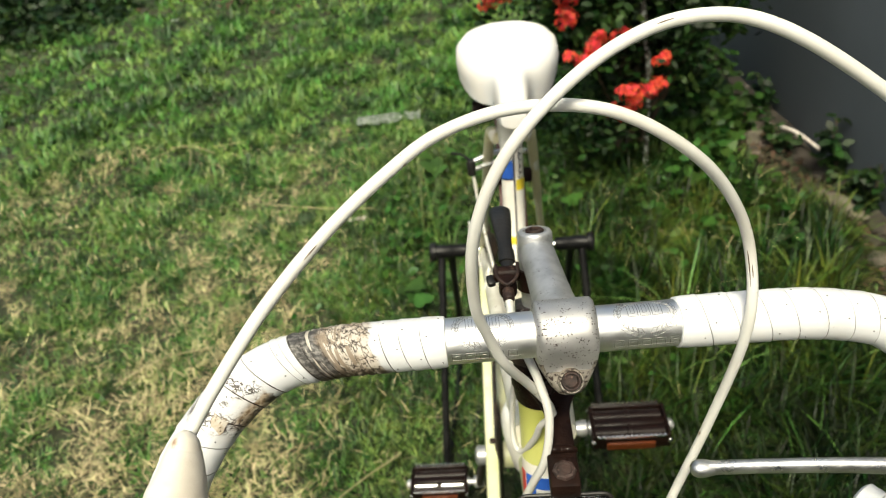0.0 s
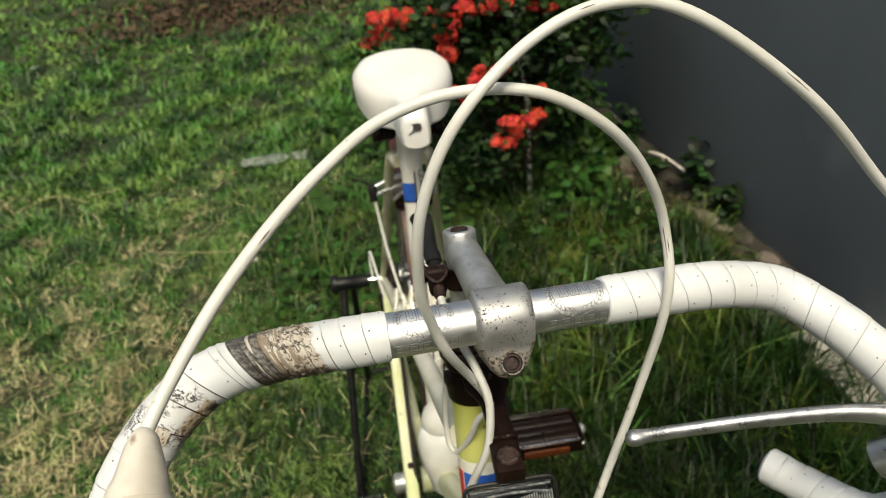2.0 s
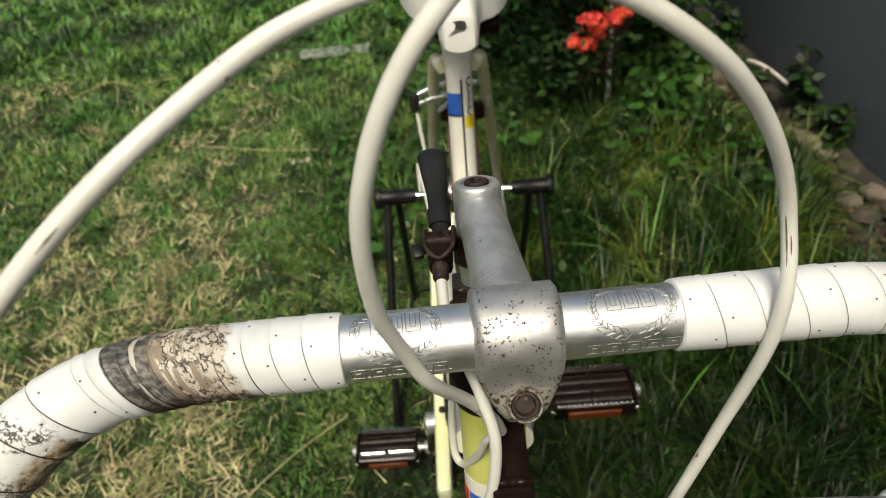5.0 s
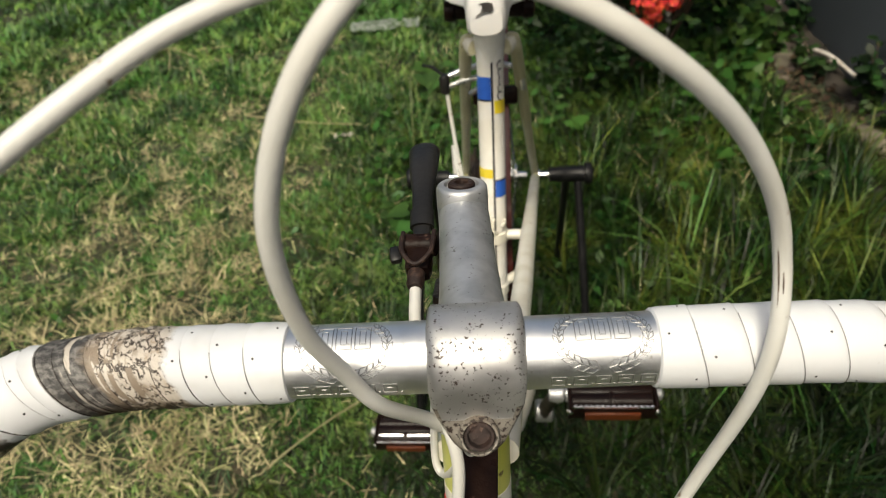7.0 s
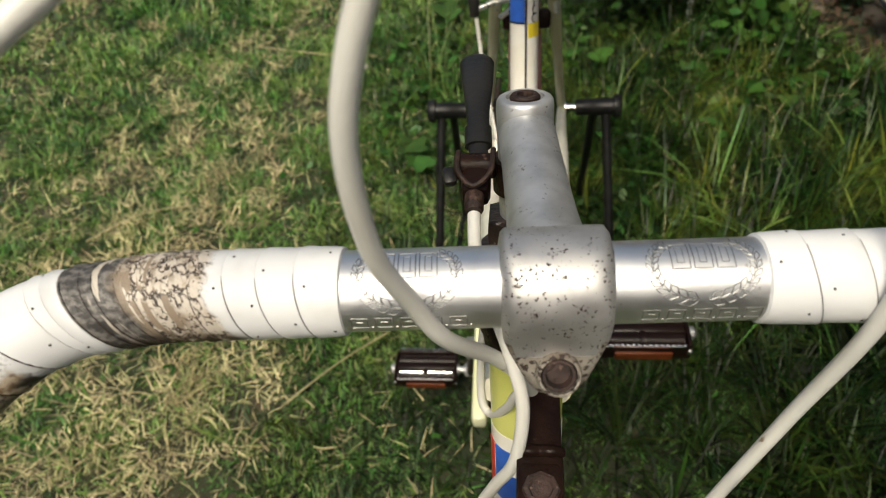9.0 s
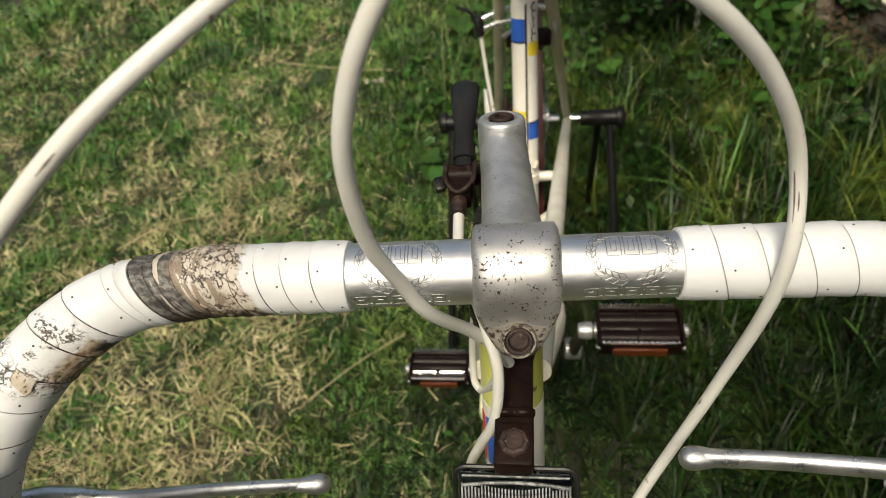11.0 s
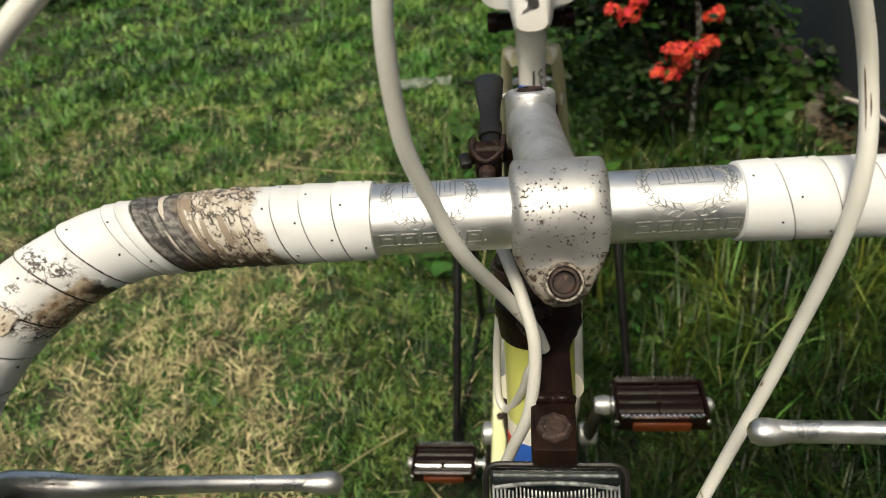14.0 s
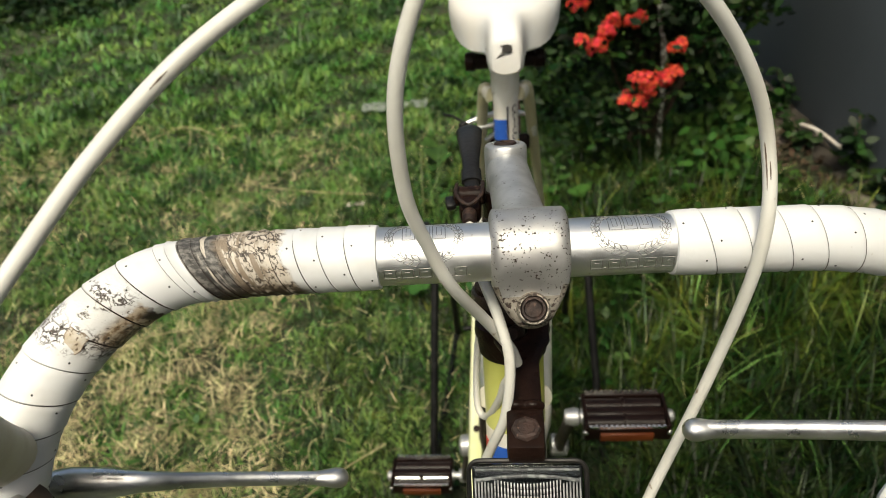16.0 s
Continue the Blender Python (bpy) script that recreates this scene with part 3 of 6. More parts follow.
def wraps(ctrl, mat, flip):
    """Overlapping turns of tape along the bar; each turn is a piece of its own."""
    pts = curve_points(ctrl, 24)
    run = [0.0]
    for a, b in zip(pts, pts[1:]):
        run.append(run[-1] + (b - a).length)

    def at(s):
        s = max(0.0, min(s, run[-1] - 1e-6))
        k = max(i for i, r in enumerate(run) if r <= s)
        k = min(k, len(pts) - 2)
        return pts[k].lerp(pts[k + 1], (s - run[k]) / (run[k + 1] - run[k]))

    def skew(s):
        worn = math.exp(-((s - 0.078) / 0.03) ** 2) if flip > 0 else 0.0
        return 0.3 * min(1.0, s / 0.014) + 0.34 * worn

    rng = random.Random(11 + flip)
    s, k, dots, dirt = 0.0, 0, bmesh.new(), bmesh.new()
    while s < run[-1] - 0.005:
        step = 0.0158 + rng.uniform(-0.0012, 0.0012)
        if flip > 0:
            step = 0.0102 + rng.uniform(-0.0008, 0.0008) if s < 0.034 else rng.uniform(0.0035, 0.0065) if s < 0.084 else step * 0.9
        torn = flip > 0 and 0.034 < s < 0.077
        e = min(s + step, run[-1])
        cuts = (0.0, 0.03, 0.25, 0.5, 0.75, 0.97, 1.0)
        ps = [at(s + (e - s) * j) for j in cuts]
        if k == 0:
            rs = [0.0129, 0.01375, 0.0141, 0.0142, 0.0143, 0.01445, 0.0138]
        else:
            rs = [0.0138, 0.01405, 0.0141, 0.0142, 0.0143, 0.01445, 0.0140]
        if torn:
            rs = [r + rng.uniform(-0.0004, 0.0003) for r in rs]
        bm = tube(ps, rs, 28, cap=True, tilt=[skew(s + (e - s) * j) * flip for j in cuts])
        wrap = part("tape_wrap", bm, mat, sleeve)
        spots = wrap.data.attributes.new("along", "FLOAT_VECTOR", "POINT")
        flat = []
        for j, r in zip(cuts, rs):
            for v in range(28):
                flat += (s + (e - s) * j, r * math.cos(2 * math.pi * v / 28), r * math.sin(2 * math.pi * v / 28))
        spots.data.foreach_set("vector", flat)
        t, a, b = frames_along(ps)[-1]
        lo = rng.uniform(-3.3, -2.7) if flip > 0 else rng.uniform(-0.3, 0.3)
        span = rng.uniform(2.5, 3.3)
        arc = [lo + span * j / 14 for j in range(15)]
        tube([ps[-1] + 0.01425 * (math.cos(q) * a + math.sin(q) * b) + t * (flip * skew(e) * 0.0143 * math.cos(q)) for q in arc], [0.00007 + 0.00020 * ((14 - j) / 14 if flip > 0 else j / 14) * ((1.6 if 0.03 < e < 0.07 else 0.9 if e < 0.095 else 2.2 if e < 0.14 else 0.6) if flip > 0 else 0.35) for j in range(15)], 5, dirt)
        if not torn:
            fr = frames_along(ps)
            for j, base in ((2, 0.45), (4, 1.5)):
                for turn in range(3):
                    q = base + turn * math.pi * 2 / 3 + rng.uniform(-0.15, 0.15) + k * 0.35
                    t, a, b = fr[j]
                    nrm = math.cos(q) * a + math.sin(q) * b
                    spun([(-0.0004, 0.00042), (0.00009, 0.00045), (0.00018, 0.0003)], ps[j] + nrm * rs[j] + t * (flip * skew(s + (e - s) * cuts[j]) * rs[j] * math.cos(q)), nrm, 6, dots)
        s, k = e, k + 1
    ob = part("perforation", dots, M_BLACKDOT, sleeve, "tiny dark holes punched in the tape")
    ob["kind"] = "stuff"
    ob = part("seam_dirt", dirt, M_RUST, sleeve, "dark dirt lines along the tape seams")
    ob["kind"] = "stuff"
    end = pts[-1]
    t = (pts[-1] - pts[-3]).normalized()
    part("end_plug", spun([(-0.009, 0.0128), (-0.0085, 0.0147), (0.003, 0.0146), (0.005, 0.0125), (0.006, 0.004)], end, t, 24), M_TAPE, sleeve)


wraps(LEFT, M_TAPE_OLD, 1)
wraps(RIGHT, M_TAPE, -1)


def etching(center, name):
    """A wreath and two rows of plain bars pressed into the sleeve."""
    up = Vector((0, 0, 1))
    up = (up - bar_dir * up.dot(bar_dir)).normalized()
    fwd = up.cross(bar_dir)
    fwd = fwd if fwd.y < 0 else -fwd
    bm = bmesh.new()

    def on(u, v):
        q = v / 0.0127
        nrm = up * math.cos(q) + fwd * math.sin(q)
        return center + bar_dir * u + nrm * 0.01268, nrm

    def stroke(path, w):
        ps = [on(u0 + (u1 - u0) * k / 6, v0 + (v1 - v0) * k / 6)[0] for (u0, v0), (u1, v1) in zip(path, path[1:]) for k in range(6)] + [on(*path[-1])[0]]
        tube(ps, w, 6, bm)

    for side in (-1, 1):
        arc = [(side * 0.0148 * math.sin(a), 0.0040 + 0.0108 * math.cos(a)) for a in [0.10 + 0.215 * k for k in range(12)]]
        for (u0, v0), (u1, v1) in zip(arc, arc[1:]):
            for sg in (-1, 1):
                du, dv = u1 - u0, v1 - v0
                stroke([(u0, v0), (u0 + du * 0.6 - sg * dv * 0.75, v0 + dv * 0.6 + sg * du * 0.75), (u0 + du * 1.35 - sg * dv * 0.7, v0 + dv * 1.35 + sg * du * 0.7), (u0 + du * 0.9 - sg * dv * 0.15, v0 + dv * 0.9 + sg * du * 0.15), (u0, v0)], 0.00016)
    for k in range(3):
        u = -0.0064 + 0.0064 * k
        stroke([(u - 0.0026, -0.0040), (u - 0.0026, 0.0052), (u + 0.0026, 0.0052), (u + 0.0026, -0.0040), (u - 0.0026, -0.0040)], 0.00017)
        stroke([(u - 0.0010, -0.0022), (u - 0.0010, 0.0034), (u + 0.0010, 0.0034), (u + 0.0010, -0.0022), (u - 0.0010, -0.0022)], 0.00013)
    for k in range(5):
        u = -0.0148 + 0.0074 * k
        stroke([(u - 0.0024, 0.0180), (u - 0.0024, 0.0226), (u + 0.0024, 0.0226), (u + 0.0024, 0.0180), (u - 0.0024, 0.0180)], 0.00017)
        stroke([(u - 0.0009, 0.0196), (u + 0.0010, 0.0196)], 0.00015)
        stroke([(u + 0.0034, 0.0222), (u + 0.0040, 0.0222)], 0.0003)
    part(name, bm, M_ENGRAVE, sleeve, "pressed wreath and plain bars in the metal")


etching(BAR_L.lerp(BAR_R, 0.158), "engraving")
etching(BAR_L.lerp(BAR_R, 0.853), "engraving")

patch_n, patch_u = Vector((0.385, -0.756, 0.536)).normalized(), Vector((0.5, 0.65, 0.57))
patch_u = (patch_u - patch_n * patch_u.dot(patch_n)).normalized()
patch_v = patch_n.cross(patch_u)


def on_bar(u, v, r):
    """A point on the round of the bar near the torn patch."""
    q = v / r
    return Vector((-0.1722, -0.1356, 0.9160)) + patch_u * u + (patch_n * math.cos(q) + patch_v * math.sin(q)) * r


outline = [(-0.0042, -0.0030), (-0.0022, -0.0041), (0.0006, -0.0038), (0.0034, -0.0042), (0.0042, -0.0020), (0.0037, 0.0012), (0.0042, 0.0036), (0.0012, 0.0040), (-0.0014, 0.0035), (-0.0040, 0.0040), (-0.0035, 0.0010)]
bm = bmesh.new()
rings = [[bm.verts.new(on_bar(f * u, f * v, r)) for u, v in outline] for f, r in ((1.05, 0.0139), (1.0, 0.01448), (0.7, 0.01462), (0.3, 0.01458))]
for lower, upper in zip(rings, rings[1:]):
    for k in range(len(outline)):
        bm.faces.new((lower[k], lower[k - 1], upper[k - 1], upper[k]))
bm.faces.new(rings[-1])
bmesh.ops.recalc_face_normals(bm, faces=bm.faces)
part("tape_patch", bm, M_PATCH, sleeve, "small tan torn patch on the tape")
part("patch_edge", tube([on_bar(1.03 * u, 1.03 * v, 0.0144) for u, v in outline + outline[:1]], 0.00024, 6), M_STREAK, sleeve, "brown torn edge")

# stem
STEM_C = Vector((0.0085, -0.0888, 0.9172))
ear_out = Vector((0.01, -0.6, -0.8)).normalized()
ear_face = bar_dir.cross(ear_out).normalized()
ear_face = ear_face if ear_face.z > 0 else -ear_face


def clamp_body():
    """The cast clamp: a barrel round the bar that runs out into a rounded ear."""
    bm = bmesh.new()
    secs = [(-0.0182, 0.0150, 0.002), (-0.0165, 0.0160, 0.0080), (-0.012, 0.0167, 0.0136), (-0.005, 0.0168, 0.0175), (0.003, 0.0168, 0.0180), (0.010, 0.0167, 0.0152), (0.015, 0.0160, 0.0120), (0.0195, 0.0142, 0.0100), (0.0240, 0.0118, 0.0092), (0.0285, 0.0092, 0.0086), (0.0320, 0.0060, 0.0070), (0.0335, 0.0025, 0.003)]
    rings = []
    for d, w, h in secs:
        ring = []
        for k in range(36):
            q = 2 * math.pi * k / 36
            cx, sx = math.cos(q), math.sin(q)
            e = 0.32
            ring.append(bm.verts.new(STEM_C + ear_out * d + bar_dir * (w * math.copysign(abs(cx) ** e, cx)) + ear_face * (h * math.copysign(abs(sx) ** e, sx))))
        rings.append(ring)
    for u, v in zip(rings, rings[1:]):
        for k in range(36):
            bm.faces.new((u[k], u[(k + 1) % 36], v[(k + 1) % 36], v[k]))
    bm.faces.new(rings[0][::-1])
    bm.faces.new(rings[-1])
    return bm


stem_mesh = finish(clamp_body(), "stem")
stem_mesh.materials.append(M_ALU_PIT)
stem_mesh.materials.append(M_ALU_STAIN)
for f in stem_mesh.polygons:
    f.material_index = 1 if (f.center - STEM_C).dot(ear_out) + 0.0015 * math.sin(900 * f.center.x) > 0.0175 else 0
stem = part("stem", stem_mesh, None, bike, "pitted cast aluminium handlebar stem")
bolt_base = STEM_C + ear_out * 0.0245
part("clamp_boss", spun([(0.0, 0.0076), (0.0126, 0.0068), (0.0134, 0.0063), (0.0134, 0.0056), (0.0060, 0.0056)], bolt_base, ear_face, 24), M_ALU_STAIN, stem)
part("clamp_bolt", spun([(0.0098, 0.0054), (0.0120, 0.0054), (0.0127, 0.0050), (0.0127, 0.0041), (0.0098, 0.0036), (0.0097, 0.0)], bolt_base, ear_face, 14), M_RUSTNUT, stem, "rust-brown socket head bolt")
REAR = Vector((0.0, 0.002, 0.9085))
ext = []
for k in range(9):
    ext.append(STEM_C.lerp(REAR, 0.12 + 0.88 * k / 8))
part("extension", tube(ext, [0.0146, 0.0128, 0.0121, 0.0118, 0.0116, 0.0114, 0.0113, 0.0112, 0.0108], 28), M_ALU_DULL, stem, "dull grey tapered stem extension")
part("quill", spun([(-0.13, 0.0108), (-0.03, 0.0110), (-0.010, 0.0112), (0.004, 0.0114), (0.0088, 0.0112), (0.0100, 0.0105), (0.0105, 0.0096), (0.0105, 0.0076), (0.0085, 0.0072), (0.0085, 0.0)], steer(0.911), -AX, 28), M_ALU_DULL, stem)
part("expander_bolt", spun([(0.0, 0.0060), (0.0106, 0.0060), (0.0114, 0.0053), (0.0114, 0.0032), (0.0095, 0.0030), (0.0095, 0)], steer(0.911), -AX, 12), M_RUST, stem, "rusty hexagon expander bolt")

# headset and lamp bracket
part("headset", spun([(-0.002, 0.0165), (0.0, 0.0185), (0.009, 0.0195), (0.011, 0.0175), (0.014, 0.0175), (0.0155, 0.0212), (0.021, 0.0218), (0.024, 0.0205), (0.033, 0.0195), (0.036, 0.017)], steer(0.838), AX, 32), M_BROWN, bike, "dark brown rusted headset cups")
part("locknut", spun([(-0.0065, 0.0150), (-0.0060, 0.0178), (0.0, 0.0182), (0.0055, 0.0178), (0.0060, 0.0150)], steer(0.8665), AX, 6), M_WORNSTEEL, bike, "six-sided locknut with worn bright edges", smooth=False)
part("lock_washer", spun([(-0.0012, 0.0160), (-0.0010, 0.0208), (0.0010, 0.0210), (0.0012, 0.0160)], steer(0.8555), AX, 32), M_WORNSTEEL, bike, "thin washer with a bright rim")
part("bearing_cup", spun([(-0.0045, 0.0185), (-0.0040, 0.0222), (-0.0015, 0.0228), (0.0015, 0.0226), (0.0020, 0.0190)], steer(0.8385), AX, 32), M_WORNSTEEL, bike, "dark bearing cup with bright worn rim")
bracket = part("lamp_bracket", plate([(-0.042, -0.0150), (-0.030, -0.0150), (-0.020, -0.0100), (-0.012, -0.0074), (0.014, -0.0074), (0.019, -0.0088), (0.036, -0.0088), (0.036, 0.0088), (0.019, 0.0088), (0.014, 0.0084), (-0.012, 0.0084), (-0.020, 0.0105), (-0.030, 0.0150), (-0.042, 0.0150)], 0.0036, basis(Vector((0.005, -0.085, 0.8325)), (0, -1, 0.03), (1, 0, 0)), 0.0012), M_BROWN, bike, "dark brown rusted steel lamp bracket")
part("bracket_ridge", tube(curve_points([(-0.0032, -0.1030, 0.8338), (0.0005, -0.1036, 0.8362), (0.0050, -0.1030, 0.8350), (0.0095, -0.1036, 0.8362), (0.0132, -0.1030, 0.8338)], 5), 0.0024, 10), M_BROWN, bracket, "pressed ridge with worn bright humps")
part("bracket_ring", spun([(0.0, 0.0165), (0.0, 0.0205), (0.004, 0.0205), (0.004, 0.0165)], steer(0.845), AX, 28), M_BROWN, bracket)
part("bracket_foot", block(basis(Vector((0.005, -0.1185, 0.830)), (1, 0, 0), (0, -1, 0.03)), (0.0176, 0.022, 0.012), 0.0025), M_BROWN, bracket)
part("bracket_bolt", spun([(-0.002, 0.0070), (0.0006, 0.0070), (0.0018, 0.0064), (0.0022, 0.0048), (0.0012, 0.0040), (0.0012, 0.0)], Vector((0.0052, -0.1188, 0.8362)), (0, 0.02, 1), 8), M_RUSTNUT, bracket, "rust-eaten bolt head", smooth=False)

# headlamp
lm = basis(Vector((0.005, -0.1315, 0.7935)), (1, 0, 0), (0, 0.52, 0.85))
lamp = part("headlamp", block(lm @ pose(0, -0.006, -0.009), (0.050, 0.034, 0.018), 0.005, seg=3), M_BLACK, bike, "small box headlamp with ribbed clear lens")
part("lens", block(lm @ pose(0, 0, 0.003), (0.0525, 0.047, 0.003), 0.0014), M_GLASS, lamp, "ribbed clear lens")
ribs = bmesh.new()
for k in range(33):
    x = -0.0248 + 0.0496 * k / 32
    n = 2 if abs(k - 16) > 10 else 12
    top = 0.0148 + 0.0058 * (x / 0.0248) ** 2
    for j in range(n):
        y0, y1 = -0.021 + (top + 0.021) * j / n, -0.021 + (top + 0.021) * (j + 0.84) / n
        tube([lm @ Vector((x, y0, 0.0044)), lm @ Vector((x, (y0 + y1) / 2, 0.0049)), lm @ Vector((x, y1, 0.0044))], 0.00042, 5, ribs)
part("lens_rib", ribs, M_RIB, lamp, "fine grey ribs and beads pressed into the lens")
for drop, lift_up, r in ((0.0, 0.0045, 0.0007), (0.0030, 0.0048, 0.0009)):
    part("lens_ledge", tube(curve_points([lm @ Vector((0.0245 * u, 0.0212 - drop - 0.0022 * u * u * (drop > 0), lift_up)) for u in (-1, -0.6, -0.2, 0.2, 0.6, 1)], 5), r, 8), M_LEDGE, lamp, "smooth glassy ledge along the lens top")
part("reflector", block(lm @ pose(0, 0, 0.0002), (0.05, 0.044, 0.001), 0.0003), M_LAMPBACK, lamp, "dull reflector behind the lens")
rim = bmesh.new()
loop = []
for cx, cy, a0 in ((0.0225, 0.0195, 0), (-0.0225, 0.0195, 90), (-0.0225, -0.0195, 180), (0.0225, -0.0195, 270)):
    for k in range(7):
        q = radians(a0 + 15 * k)
        loop.append(lm @ Vector((cx + 0.0055 * math.cos(q), cy + 0.0055 * math.sin(q), 0.003)))
tube(loop + loop[:1], 0.0013, 8, rim, cap=False)
part("rim", rim, M_BLACK, lamp, "thin dark metal rim")

# frame
AXLE, BB, LUG = Vector((0, 0.727, 0.37)), Vector((-0.005, 0.322, 0.272)), Vector((0, 0.458, 0.755))
head = part("head_tube", spun([(0, 0.0178), (0.072, 0.0178), (0.15, 0.0178)], steer(0.806), AX, 32), M_YELLOW, bike, "lime yellow head tube")
part("decal_band", spun([(0.0, 0.0179), (0.0, 0.01805), (0.055, 0.01805), (0.055, 0.0179)], steer(0.762), AX, 32), M_WHITEPAINT, head, "white band")


def decal_on(axis_at, axis, radius, d0, d1, a0, a1, mat, parent, name="decal", label=""):
    """A thin curved patch on a tube; angles counted from the side that faces forward."""
    axis = Vector(axis).normalized()
    f = Vector((0, -1, 0))
    f = (f - axis * f.dot(axis)).normalized()
    r = axis.cross(f)
    r = r if r.x > 0 else -r
    bm = bmesh.new()
    n = 8
    rows = []
    for d in (d0, d1):
        row = []
        for rad in (radius + 0.0003, radius - 0.001):
            row.append([bm.verts.new(Vector(axis_at) + axis * d + rad * (math.cos(q) * f + math.sin(q) * r)) for q in (radians(a0 + (a1 - a0) * k / n) for k in range(n + 1))])
        rows.append(row)
    for k in range(n):
        bm.faces.new((rows[0][0][k], rows[0][0][k + 1], rows[1][0][k + 1], rows[1][0][k]))
        for row in rows:
            bm.faces.new((row[0][k], row[1][k], row[1][k + 1], row[0][k + 1]))
    for k in (0, n):
        bm.faces.new((rows[0][0][k], rows[1][0][k], rows[1][1][k], rows[0][1][k]))
    return part(name, bm, mat, parent, label)


decal_on(steer(0.762), AX, 0.0182, 0.0095, 0.045, -58, 24, M_BLUE, head, label="blue decal panel")
decal_on(steer(0.762), AX, 0.0182, 0.0095, 0.045, -82, -63, M_RED, head, label="red decal edge")
decal_on(steer(0.762), AX, 0.0185, 0.019, 0.025, -30, 20, M_WHITEPAINT, head, label="white bars on the decal")

ST = (LUG - BB).normalized()
seat = part("seat_tube", tube([BB, LUG], 0.0146, 28), M_WHITEPAINT, bike, "white seat tube with blue and yellow decals")
SD = -ST
DEC = LUG + ST * 0.0
decal_on(DEC, SD, 0.0146, 0.002, 0.36, 3, 12, M_INK, seat, label="thin black line")
decal_on(DEC, SD, 0.0147, 0.034, 0.0585, -78, 2, M_BLUE, seat, label="blue decal block")
decal_on(DEC, SD, 0.01475, 0.0585, 0.0605, -78, 2, M_INK, seat, label="thin black line")
decal_on(DEC, SD, 0.0147, 0.060, 0.0745, 16, 85, M_YDECAL, seat, label="yellow decal block")
decal_on(DEC, SD, 0.0147, 0.139, 0.150, -78, 2, M_YDECAL, seat, label="yellow decal block")
decal_on(DEC, SD, 0.01475, 0.152, 0.154, 13, 85, M_INK, seat, label="thin black line")
decal_on(DEC, SD, 0.0147, 0.154, 0.174, 13, 85, M_BLUE, seat, label="blue decal block")


def scribble(d0, ang, parent):
    """An unreadable black scrawl running along the tube."""
    f = Vector((0, -1, 0))
    f = (f - SD * f.dot(SD)).normalized()
    r = Vector((1, 0, 0))
    pts = []
    for k in range(40):
        s = k / 39
        q = radians(ang) + 0.2 * math.sin(s * 32) * (0.6 + 0.4 * math.sin(9 * s))
        d = d0 + 0.042 * s + 0.0022 * math.cos(s * 32)
        pts.append(DEC + SD * d + 0.0148 * (math.cos(q) * f + math.sin(q) * r))
    part("scrawl", tube(pts, 0.0007, 5), M_INK, parent, "black unreadable script")


scribble(0.016, 42, seat)
scribble(0.162, -34, seat)

def seat_lug():
    """A lug whose lower rim runs out into points."""
    bm = bmesh.new()
    f = Vector((0, -1, 0))
    f = (f - ST * f.dot(ST)).normalized()
    r = ST.cross(f)
    r = r if r.x > 0 else -r
    rows = []
    for lev in range(6):
        ring = []
        for k in range(48):
            q = 2 * math.pi * k / 48
            point = (0.5 + 0.5 * math.cos(3 * q)) ** 1.6
            low = -0.004 - 0.016 * point
            h = (low, low + 0.0006, low * 0.6, 0.004, 0.034, 0.037)[lev]
            rad = (0.0146, 0.0158, 0.0160, 0.0168, 0.0174, 0.0155)[lev]
            ring.append(bm.verts.new(LUG + ST * h + rad * (math.cos(q) * f + math.sin(q) * r)))
        rows.append(ring)
    for u, v in zip(rows, rows[1:]):
        for k in range(48):
            bm.faces.new((u[k], u[(k + 1) % 48], v[(k + 1) % 48], v[k]))
    bm.faces.new(rows[-1])
    bm.faces.new(rows[0][::-1])
    return bm


